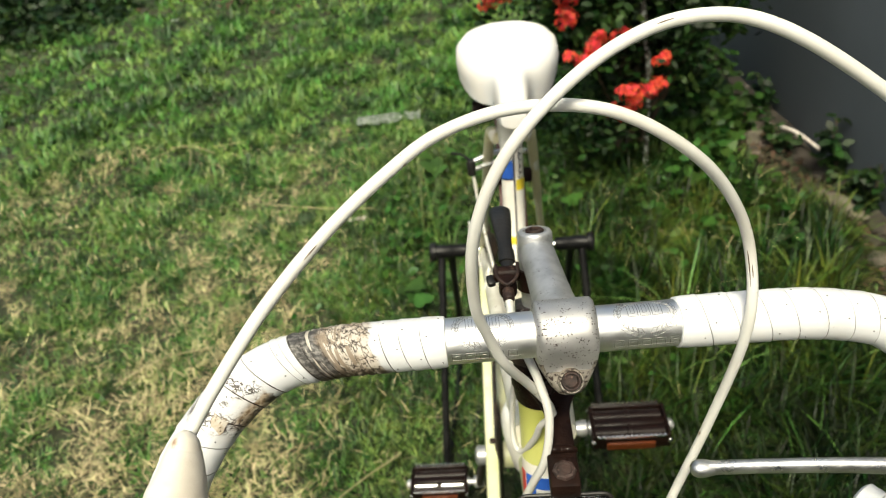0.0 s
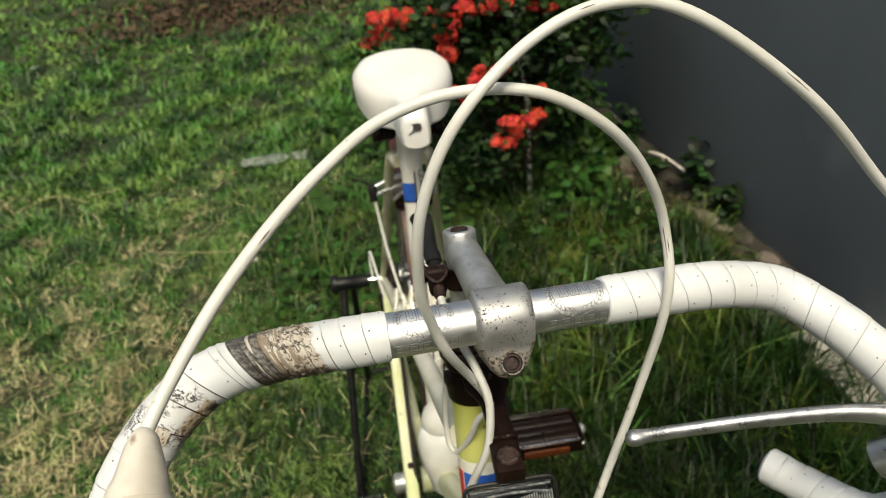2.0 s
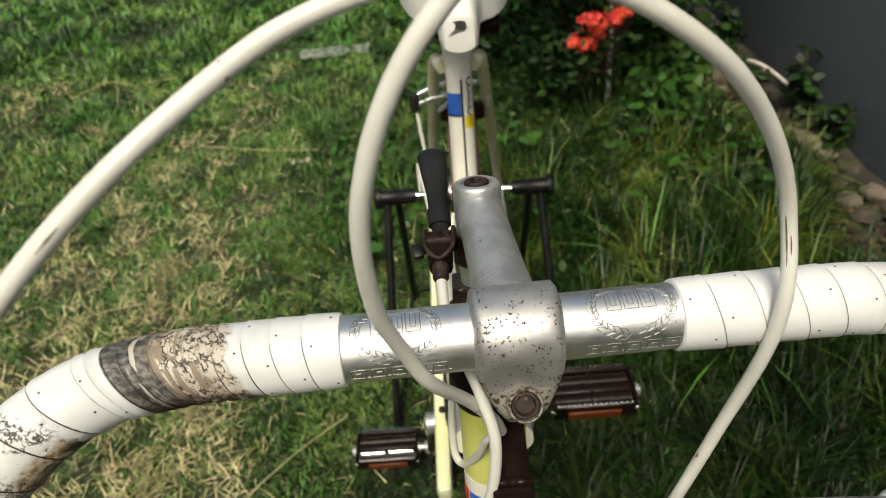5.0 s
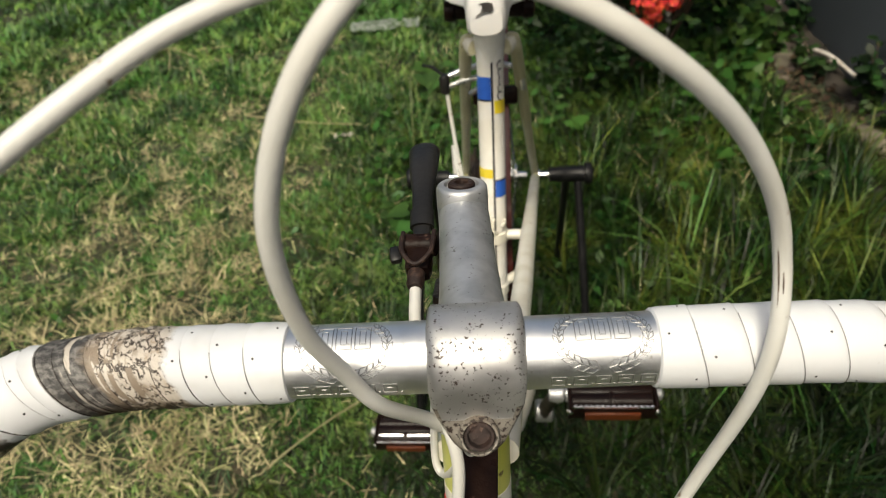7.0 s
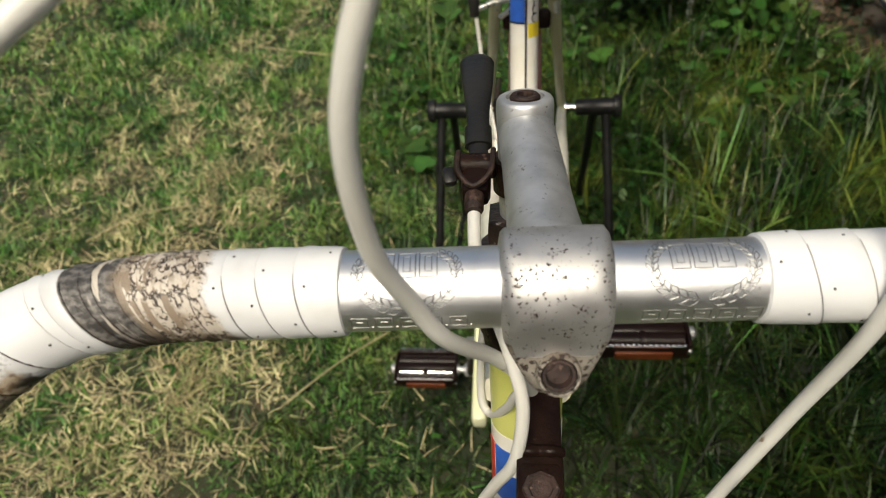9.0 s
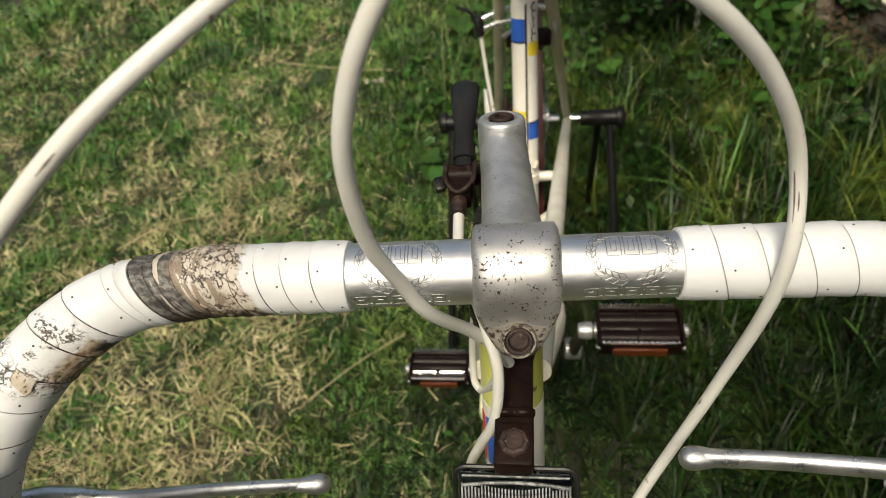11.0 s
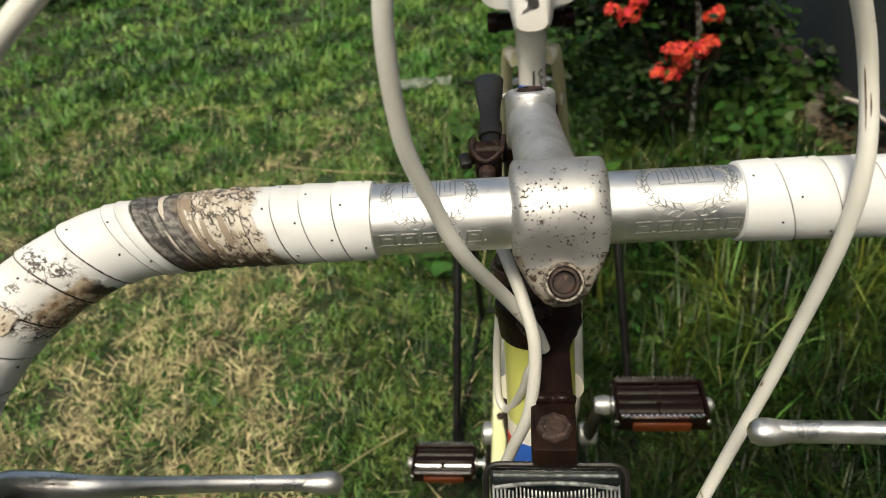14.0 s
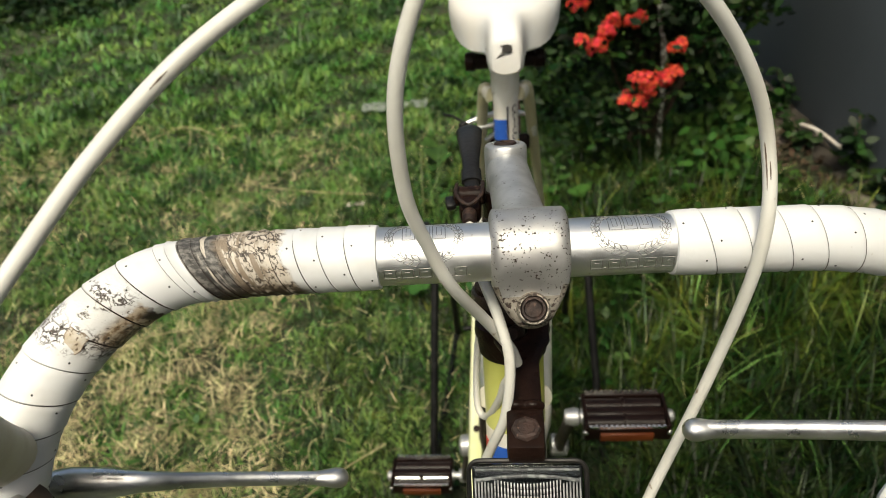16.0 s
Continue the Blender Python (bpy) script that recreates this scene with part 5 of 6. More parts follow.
part("rear_derailleur", block(basis(AXLE + Vector((-0.062, 0.01, -0.06)), (0, 0.3, -1), (1, 0, 0)), (0.08, 0.022, 0.03), 0.006), M_DARKSTEEL, bike)
guard = part("chain_guard", plate([(-0.12, -0.014), (-0.118, 0.012), (0.05, 0.018), (0.30, 0.016), (0.40, 0.010), (0.40, -0.006), (0.05, -0.018)], 0.019, basis(Vector((-0.056, 0.3, 0.332)), (0, 0.99, 0.11), (0, -0.11, 0.99)), 0.006), M_PALE, bike, "pale lime yellow chain guard")
part("guard_screw", spun([(-0.001, 0.0045), (0.0015, 0.0045), (0.0025, 0.003)], (-0.0545, 0.287, 0.3500), (0, -0.1, 1), 10), M_RUST, guard)


def make_pedal(c, sx, label):
    """Body on its spindle, end plates, toothed cage edges and amber reflectors."""
    c = Vector(c)
    ped = part("pedal", spun([(-0.048, 0.011), (-0.044, 0.0125), (0.044, 0.0125), (0.048, 0.011)], c, (1, 0, 0), 18), M_PEDAL, bike, label)
    part("spindle", spun([(-0.064, 0.0055), (-0.052, 0.0055), (-0.051, 0.0098), (-0.047, 0.0098), (0.05, 0.006), (0.051, 0.0088), (0.057, 0.0078), (0.060, 0.004)], c, (sx, 0, 0), 14), M_ALU_DULL, ped, "bright spindle end")
    for fy in (-1, 1):
        part("tread", spun([(-0.0455, 0.0088), (-0.0445, 0.0104), (-0.0022, 0.0104), (-0.0018, 0.0120), (0.0018, 0.0120), (0.0022, 0.0104), (0.0445, 0.0104), (0.0455, 0.0088)], c + Vector((0, fy * 0.0128, 0.0022)), (1, 0, 0), 20), M_PEDAL, ped)
        for e in (-0.0475, 0.0495):
            part("rivet", spun([(-0.001, 0.0036), (0.0012, 0.0034), (0.0026, 0.0018), (0.0028, 0.0004)], c + Vector((sx * e, fy * 0.0262, 0.0015)), (0, fy, 0.25), 10), M_CHROME, ped, "bright rivet")
    for e in (-0.047, 0.049):
        part("end_plate", block(basis(c + Vector((sx * e, 0, 0)), (0, 1, 0), (1, 0, 0)), (0.053, 0.0045, 0.027), 0.002), M_PEDAL, ped)
    for fy in (-1, 1):
        part("side_bar", block(basis(c + Vector((0, fy * 0.0248, 0)), (1, 0, 0), (0, 1, 0)), (0.098, 0.005, 0.023), 0.002), M_PEDAL, ped)
        teeth = [(-0.045, -0.003)]
        for k in range(15):
            teeth += [(-0.0448 + 0.006 * k, 0.0012), (-0.0436 + 0.006 * k, 0.0050), (-0.0408 + 0.006 * k, 0.0050), (-0.0396 + 0.006 * k, 0.0012)]
        teeth += [(0.045, -0.003)]
        part("toothed_edge", plate(teeth, 0.0018, basis(c + Vector((0, fy * 0.0270, 0.0115)), (1, 0, 0), (0, fy * 0.3, 1)), 0), M_CHROME, ped, "serrated bright edge")
        part("reflector", block(basis(c + Vector((0, fy * 0.0283, -0.0035)), (1, 0, 0), (0, 1, 0)), (0.062, 0.004, 0.012), 0.001), M_ORANGE, ped, "amber reflector")
    return ped


pedal = make_pedal(PED_L, -1, "brown plastic pedal with amber reflectors")
make_pedal(PED_R, 1, "brown plastic pedal with amber reflectors")
# two chrome strips stand in for the highlight on the left pedal
for sx in (-1, 1):
    part("bright_strip", tube([PED_L + Vector((sx * 0.0036, -0.0155, 0.0112)), PED_L + Vector((sx * 0.042, -0.0155, 0.0112))], 0.0056, 14, flat=0.5), M_CHROME, pedal, "chrome strip standing in for the gloss highlight")

# bottle on the seat tube
BOT = BB + Vector((0.0068, -ST.z * 0.052, ST.y * 0.052))
bottle = thing("bottle", BOT + ST * 0.08, "short white plastic bottle in a cage on the seat tube", "bottle")
part("body", spun([(0.016, 0.017), (0.018, 0.025), (0.024, 0.0290), (0.040, 0.0325), (0.058, 0.0372), (0.078, 0.0412), (0.096, 0.0424), (0.110, 0.0410), (0.119, 0.0372), (0.1235, 0.0335)], BOT, ST, 36), M_BOTTLE, bottle)
part("cap", spun([(0.1232, 0.0330), (0.126, 0.0345), (0.138, 0.0335), (0.148, 0.0295), (0.154, 0.0240), (0.159, 0.0165), (0.161, 0.0120), (0.168, 0.0105), (0.171, 0.0075)], BOT, ST, 32), M_BOTTLE, bottle)
part("bottle_cage", tube(curve_points([BB + ST * 0.10 + Vector((0, -0.012, 0)), BB + ST * 0.03 + Vector((0.004, -0.018, 0)), BOT + ST * 0.013, BOT + ST * 0.013 + Vector((0, -0.024, 0))], 6), 0.003, 8), M_CREAM, bike, "cream bottle cage")

# ---- display stand under the rear hub ----
stand = thing("bike_stand", (0, 0.727, 0), "black tubular bicycle display stand holding the rear hub", "bike stand")
for sx in (-1, 1):
    peg = part("axle_peg", spun([(0.084, 0.009), (0.085, 0.0128), (0.112, 0.0132), (0.113, 0.0138), (0.144, 0.0138), (0.145, 0.0188), (0.153, 0.0194), (0.157, 0.0168), (0.158, 0.010)], AXLE + Vector((-0.003, 0, 0)), (sx, 0, 0), 24), M_STANDBLACK, stand)
    part("axle_nut", spun([(0.060, 0.006), (0.061, 0.0095), (0.070, 0.0095), (0.071, 0.0062), (0.088, 0.0062)], AXLE + Vector((-0.003, 0, 0)), (sx, 0, 0), 12), M_CHROME, bike, "bright axle nut")
    part("fore_leg", tube([AXLE + Vector((sx * 0.134 - 0.004, 0, 0)), Vector((sx * 0.156 - 0.004, 0.505, lift(sx * 0.156, 0.505) + 0.008))], 0.0074, 14), M_STANDBLACK, stand)
    foot = Vector((-0.129, 0.85, 0)) if sx < 0 else Vector((0.113, 0.89, 0))
    foot.z = lift(foot.x, foot.y) + 0.008
    part("aft_leg", tube([AXLE + Vector((sx * 0.116 - 0.004, 0.004, 0)), foot], 0.0068, 14), M_STANDBLACK, stand)
    part("skid", tube([Vector((sx * 0.156, 0.49, lift(sx * 0.156, 0.5) + 0.008)), foot + Vector((0, 0.02, 0))], 0.0062, 12), M_STANDBLACK, stand)
part("cross_bar", tube([Vector((-0.129, 0.86, lift(-0.129, 0.86) + 0.01)), Vector((0.113, 0.90, lift(0.113, 0.90) + 0.01))], 0.0062, 12), M_STANDBLACK, stand)

# ---- planting ----
nrng = np.random.default_rng(7)


def field(x, y, f, seed):
    """A smooth random field, for patches."""
    r = np.random.default_rng(seed)
    out = np.zeros_like(x)
    for k in range(6):
        a, p = r.uniform(0, 2 * np.pi), r.uniform(0, 2 * np.pi)
        w = f * r.uniform(0.5, 1.9)
        out += np.sin((x * np.cos(a) + y * np.sin(a)) * w + p)
    return out / 6 ** 0.5


def height_at(x, y):
    h = 0.012 * np.sin(1.7 * x + 0.4) * np.cos(1.3 * y) + 0.008 * np.sin(4.1 * x - 2.0 * y)
    return h * np.minimum(1.0, 6.0 / (1.0 + x * x + y * y))


def blades(name, x, y, length, width, lean, mat, label, bend=0.5, kind="stuff", z0=None):
    """Many grass blades, each of five corners, in one mesh."""
    n = len(x)
    a = nrng.uniform(0, 2 * np.pi, n)
    dx, dy = np.cos(a), np.sin(a)
    px, py = -dy, dx
    z = height_at(x, y) - 0.003 if z0 is None else z0
    lz = length * np.cos(lean)
    lh = length * np.sin(lean)
    v = np.zeros((n, 5, 3))
    for k, (s, sg) in enumerate(((0, -1), (0, 1), (0.55, -1), (0.55, 1), (1, 0))):
        out = lh * (s * (1 - bend) + bend * s * s)
        up = lz * s * (1 - 0.25 * bend * s)
        w = width * (1.0 if s == 0 else 0.85) * 0.5 * sg
        v[:, k, 0] = x + dx * out + px * w
        v[:, k, 1] = y + dy * out + py * w
        v[:, k, 2] = z + up
    i = np.arange(n)[:, None] * 5
    return single(name, raw_mesh(name, v.reshape(-1, 3), i + np.array([[0, 1, 3, 2]]), i + np.array([[2, 3, 4]])), mat, label, "grass", kind=kind)


def scatter(n, x0, x1, y0, y1, keep):
    x, y = nrng.uniform(x0, x1, n), nrng.uniform(y0, y1, n)
    k = nrng.uniform(0, 1, n) < keep(x, y)
    wall_x = WALL_A.x + (y - WALL_A.y) * (WALL_B.x - WALL_A.x) / (WALL_B.y - WALL_A.y)
    k &= x < wall_x - 0.06 - 0.19 * (y < 1.75) * (0.65 + 0.35 * np.sin(9 * y))
    return x[k], y[k]


def dryness(x, y):
    d = 0.50 - 0.62 * np.clip((y - 0.40) / 0.85, 0, 1) - 0.9 * np.clip((x + 0.58) / 0.3, 0, 1) + 0.42 * np.exp(-((x + 0.36) / 0.15) ** 2 - ((y - 1.12) / 0.2) ** 2) + 0.26 * field(x, y, 5.0, 3) + 0.34 * field(x, y, 24.0, 13) + 0.2 * field(x, y, 60.0, 14)
    return np.clip(d, 0, 1)


def bare(x, y):
    """Worn spots where the dark earth shows."""
    spots = sum(np.exp(-((x - a) / r) ** 2 - ((y - b) / (0.7 * r)) ** 2) for a, b, r in ((-0.47, 0.36, 0.07), (-0.62, 0.29, 0.06), (-0.82, 0.42, 0.07), (-0.40, 0.62, 0.05), (-1.02, 0.62, 0.08), (-0.70, 0.78, 0.05), (-1.25, 0.95, 0.07)))
    return np.clip(spots * (1 + 0.5 * field(x, y, 50.0, 77)), 0, 1)


def lawn(n):
    """Lawn points: thick round the bicycle, thinning evenly with distance, most of them ahead."""
    u = nrng.uniform(0, 1, n)
    near, far = 1.9, 14.0
    inner = near * near / 2
    outer = near ** 3 * (1 / near - 1 / far)
    w = u * (inner + outer)
    r = np.where(w < inner, np.sqrt(2 * np.minimum(w, inner)), 1 / np.maximum(1 / near - (w - inner) / near ** 3, 1 / far))
    a = nrng.normal(0, 0.85, n)
    wide = nrng.uniform(0, 1, n) < 0.3
    a = np.where(wide, nrng.uniform(-np.pi, np.pi, n), a)
    x, y = r * np.sin(a) - 0.05, r * np.cos(a) - 0.3
    wall_x = WALL_A.x + (y - WALL_A.y) * (WALL_B.x - WALL_A.x) / (WALL_B.y - WALL_A.y)
    k = (x > wall_x + 0.25) | (x < wall_x - 0.06 - 0.11 * (y < 1.75) * (0.6 + 0.4 * np.sin(9 * y))) | (y > WALL_B.y + 0.1) | (y < WALL_A.y - 0.1)
    # sparser under the bicycle front, so dark soil stands in for its shade
    k &= nrng.uniform(0, 1, n) < (0.95 - 0.45 * dryness(x, y) - 1.2 * np.clip(1 - np.hypot((x - 0.12) / 0.45, (y - 0.32) / 0.5), 0, 0.55)) * np.where(((x + 0.88) / 0.7) ** 2 + ((y - 4.35) / 0.5) ** 2 < 1, 0.3, 1)
    k &= nrng.uniform(0, 1, n) > 0.9 * bare(x, y)
    return x[k], y[k], r[k]


x, y, r = lawn(520000)
grow = np.maximum(1.0, r / 1.9) ** 1.05
clump = (1 + 0.38 * field(x, y, 15.0, 41) + 0.3 * field(x, y, 38.0, 42)).clip(0.35, 2.0)
length = nrng.uniform(0.014, 0.044, len(x)) * clump * np.minimum(grow, 1.5)
width = nrng.uniform(0.0016, 0.0042, len(x)) * grow * np.clip(0.7 + 0.45 * r, 1.0, 2.0)
lush = nrng.uniform(0, 1, len(x)) < np.clip((y - 0.9 + 0.35 * field(x, y, 3.0, 43)) / 1.5, 0.05, 1)
for name, pick, mat, label in (("grass_lawn", ~lush, M_GRASS, "short olive green lawn grass"), ("grass_lush", lush, M_GRASS_FAR, "lush green lawn grass")):
    blades(name, x[pick], y[pick], length[pick], width[pick], nrng.uniform(0.55, 1.5, int(pick.sum())), mat, label)
# longer grass towards the wall
def tufts(name, x, y, per, length, width, mat, label):
    """Clumps of arching blades that spread from a common root."""
    cx, cy = np.repeat(x, per), np.repeat(y, per)
    n = len(cx)
    a = nrng.uniform(0, 2 * np.pi, n)
    r = nrng.uniform(0, 0.022, n)
    size = np.repeat(nrng.uniform(0.6, 1.25, len(x)), per)
    ln = nrng.uniform(*length, n) * size
    w = nrng.uniform(*width, n)
    lean = nrng.uniform(0.2, 1.35, n)
    dx, dy = np.cos(a), np.sin(a)
    bx, by = cx + dx * r, cy + dy * r
    z = height_at(bx, by) - 0.003
    v = np.zeros((n, 7, 3))
    for k, (s, sg) in enumerate(((0, -1), (0, 1), (0.4, -1), (0.4, 1), (0.75, -1), (0.75, 1), (1, 0))):
        ang = lean * (0.35 + 0.9 * s)
        out, up = ln * s * np.sin(ang), ln * s * np.cos(ang)
        ww = w * (1, 1, 0.95, 0.95, 0.7, 0.7, 0)[k] * 0.5 * sg
        v[:, k, 0], v[:, k, 1], v[:, k, 2] = bx + dx * out - dy * ww, by + dy * out + dx * ww, z + np.maximum(up, 0.004)
    q = np.arange(n)[:, None] * 7
    quads = np.concatenate([q + np.array([[0, 1, 3, 2]]), q + np.array([[2, 3, 5, 4]])])
    return single(name, raw_mesh(name, v.reshape(-1, 3), quads, q + np.array([[4, 5, 6]])), mat, label, "grass", kind="stuff")


x, y = scatter(1500, 0.02, 1.1, -0.15, 1.75, lambda x, y: np.clip(0.2 + 1.5 * x + 0.3 * field(x, y, 6, 4), 0.05, 1) * np.clip(1.9 - y, 0.3, 1))
# tufts inside this ellipse take the darkened colour as painted shade
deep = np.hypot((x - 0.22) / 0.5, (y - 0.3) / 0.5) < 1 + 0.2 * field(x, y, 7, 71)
tufts("grass_long", x[~deep], y[~deep], 28, (0.05, 0.17), (0.002, 0.0046), M_LONG, "long arching grass tufts near the wall")
tufts("grass_deep", x[deep], y[deep], 24, (0.05, 0.15), (0.002, 0.0046), M_UNDER_SHADE, "deep grass beside the front of the bicycle, darkened as if shaded")
x, y = scatter(30000, -0.45, 0.95, 0.0, 1.8, lambda x, y: 0.8 + 0 * x)
# low grass under the front likewise has the shade put into its colour
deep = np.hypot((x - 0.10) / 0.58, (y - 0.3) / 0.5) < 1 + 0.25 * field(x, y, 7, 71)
for name, pick, mat, label in (("grass_mixed", ~deep, M_LONG, "tufted grass under the bicycle"), ("grass_shade", deep, M_UNDER_SHADE, "low grass under the front of the bicycle, darkened as if shaded")):
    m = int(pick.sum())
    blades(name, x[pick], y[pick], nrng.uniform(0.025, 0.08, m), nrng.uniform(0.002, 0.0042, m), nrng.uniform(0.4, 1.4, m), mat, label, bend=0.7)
x, y = scatter(16000, 0.0, 0.85, 0.8, 1.7, lambda x, y: np.clip(0.55 + 0.5 * field(x, y, 6, 61), 0.05, 1))
blades("grass_verge", x, y, nrng.uniform(0.04, 0.11, len(x)), nrng.uniform(0.002, 0.004, len(x)), nrng.uniform(0.5, 1.4, len(x)), M_LONG, "loose green grass before the shrub", bend=0.7)
# dry straw
x, y = scatter(260000, -2.6, 0.15, -1.0, 2.0, lambda x, y: (1 - 0.75 * bare(x, y)) * np.clip((0.0 - x) / 0.3, 0, 1) * (np.clip((x + 2.6) / 0.9, 0, 1) * np.clip((y + 1.0) / 0.9, 0, 1) * 0.05 + np.clip((x + 2.6) / 0.9, 0, 1) * np.clip((y + 1.0) / 0.9, 0, 1) * 1.0 * dryness(x, y) ** 1.2))
blades("grass_dry", x, y, nrng.uniform(0.014, 0.05, len(x)), nrng.uniform(0.0010, 0.0026, len(x)), nrng.uniform(0.8, 1.55, len(x)), M_STRAW, "dry straw-coloured grass in patches", z0=height_at(x, y) + nrng.uniform(0, 0.022, len(x)))
x, y = scatter(5000, -0.2, 1.0, 0.0, 1.5, lambda x, y: (0.3 + 0.3 * field(x, y, 5, 12)) * np.clip(1.7 - y, 0.2, 0.8) * np.clip((y - 0.55) / 0.5, 0, 1))
blades("grass_straw_thin", x, y, nrng.uniform(0.025, 0.1, len(x)), nrng.uniform(0.001, 0.0026, len(x)), nrng.uniform(0.8, 1.5, len(x)), M_STRAW, "thin dry stalks among the long grass", z0=height_at(x, y) + nrng.uniform(0, 0.05, len(x)))


def leaves(name, pos, size, up, mat, label, category, parent=None, kind="stuff", long=1.7, curl=0.25):
    """Many pointed leaves, each of six corners, in one mesh."""
    n = len(pos)
    d = nrng.normal(size=(n, 3))
    d[:, 2] *= 0.4
    d /= np.linalg.norm(d, axis=1)[:, None]
    nrm = up + 0.55 * nrng.normal(size=(n, 3))
    nrm -= d * (nrm * d).sum(1)[:, None]
    nrm /= np.linalg.norm(nrm, axis=1)[:, None] + 1e-9
    sd = np.cross(d, nrm)
    L, W = (size * long)[:, None], (size * 0.5)[:, None]
    v = np.stack([pos, pos + d * L * 0.35 + sd * W - nrm * L * 0.05, pos + d * L * 0.35 - sd * W - nrm * L * 0.05, pos + d * L * 0.72 + sd * W * 0.75 - nrm * L * curl * 0.5, pos + d * L * 0.72 - sd * W * 0.75 - nrm * L * curl * 0.5, pos + d * L - nrm * L * curl], 1)
    i = np.arange(n)[:, None] * 6
    q = i + np.array([[1, 2, 4, 3]])
    t = np.concatenate([i + np.array([[0, 2, 1]]), i + np.array([[3, 4, 5]])])
    me = raw_mesh(name, v.reshape(-1, 3), q, t)
    if parent is not None:
        ob = part(name, me, mat, parent, label)
        ob["kind"] = kind
        return ob
    return single(name, me, mat, label, category, kind=kind)


def low_weeds():
    x, y = scatter(13000, -0.35, 1.0, 0.1, 2.6, lambda x, y: np.clip(0.3 + 0.55 * field(x, y, 4.5, 21) + 0.5 * (y > 0.95) * (x > 0.15) - 0.9 * (y < 0.65), 0.01, 1))
    p = np.stack([x, y, height_at(x, y) + nrng.uniform(0.012, 0.06, len(x))], 1)
    leaves("low_weed", p, nrng.uniform(0.008, 0.022, len(x)), np.array([0, 0, 1.0]), M_LEAF, "small broad-leaved weeds in the grass", "weed")
    x, y = scatter(16000, -4.0, 0.2, 0.4, 4.5, lambda x, y: np.clip(0.25 + 0.5 * field(x, y, 4.0, 31), 0.02, 1) * (1 - 0.7 * dryness(x, y)))
    p = np.stack([x, y, height_at(x, y) + nrng.uniform(0.01, 0.04, len(x))], 1)
    leaves("clover", p, nrng.uniform(0.006, 0.014, len(x)), np.array([0, 0, 1.0]), M_LEAF, "tiny round-leaved weeds in the lawn", "weed")
    # dead leaves and dark plants at the far edge of the lawn
    n = 2600
    a, r = nrng.uniform(0, 2 * np.pi, n), np.sqrt(nrng.uniform(0, 1, n))
    p = np.stack([-0.88 + 0.42 * nrng.normal(size=n), 4.35 + 0.3 * nrng.normal(size=n), nrng.uniform(0.0, 0.07, n)], 1)
    leaves("leaf_litter", p, nrng.uniform(0.012, 0.03, n), np.array([0, 0, 1.0]), M_DEADLEAF, "low heap of brown dead leaves", "leaf litter")
    n = 3800
    a, r = nrng.uniform(0, 2 * np.pi, n), np.sqrt(nrng.uniform(0, 1, n))
    p = np.stack([-2.85 + 0.75 * r * np.cos(a), 3.85 + 0.6 * r * np.sin(a), nrng.uniform(0.02, 0.32, n) * (1.1 - r)], 1)
    leaves("low_bush", p, nrng.uniform(0.02, 0.04, n), np.array([0, -0.3, 1.0]), M_SHRUB, "low dark leafy plants at the lawn's edge", "bush")
    # brown litter on the bare strip by the wall
    n = 1500
    f = nrng.uniform(0.25, 0.66, n)
    out = nrng.uniform(0.03, 0.24, n)
    p = np.stack([WALL_A.x + (WALL_B.x - WALL_A.x) * f + wall_out.x * out, WALL_A.y + (WALL_B.y - WALL_A.y) * f + wall_out.y * out, np.zeros(n)], 1)
    p[:, 2] = height_at(p[:, 0], p[:, 1]) + nrng.uniform(0.002, 0.02, n)
    leaves("wall_litter", p, nrng.uniform(0.006, 0.018, n), np.array([0, 0, 1.0]), M_DEADLEAF, "brown dead leaves along the foot of the wall", "leaf litter")
    # leafy weeds against the wall
    x, y = scatter(2600, 0.5, 1.1, 1.45, 2.8, lambda x, y: np.clip((x - 0.45) * 2.0 + 0.4 * field(x, y, 6, 5), 0, 1))
    p = np.stack([x, y, nrng.uniform(0.02, 0.13, len(x))], 1)
    leaves("wall_weed", p, nrng.uniform(0.014, 0.034, len(x)), np.array([-0.3, -0.3, 1.0]), M_LEAF, "leafy weeds along the foot of the wall", "weed")


low_weeds()


def wall_plant(x, y, tall, n, seed):
    """A small dark weed standing against the wall."""
    rng = random.Random(seed)
    w = thing("wall_plant", (x, y, 0), "small dark green weed growing against the wall", "weed", group="weeds by the wall")
    pts = []
    for k in range(4):
        top = Vector((x + rng.uniform(-0.06, 0.01), y + rng.uniform(-0.06, 0.06), tall * rng.uniform(0.6, 1)))
        stem = curve_points([(x, y, -0.01), (x + (top.x - x) * 0.3, y + (top.y - y) * 0.3, tall * 0.4), top], 5)
        part("stalk", tube(stem, 0.0018, 5), M_STEMWOOD, w)
        pts += [stem[rng.randrange(3, len(stem))] + Vector((rng.gauss(0, 0.012), rng.gauss(0, 0.012), rng.gauss(0, 0.01))) for _ in range(n // 4)]
    leaves("foliage", np.array([tuple(q) for q in pts]), nrng.uniform(0.012, 0.024, len(pts)), np.array([-0.4, -0.3, 1.0]), M_SHRUB, "small dark leaves", "foliage", parent=w)


for k, (px, py, tall, n) in enumerate(((0.945, 1.40, 0.21, 120), (0.955, 1.31, 0.12, 50), (0.965, 1.235, 0.17, 84), (0.88, 1.62, 0.12, 50), (0.90, 1.85, 0.2, 70))):
    wall_plant(px, py, tall, n, 80 + k)


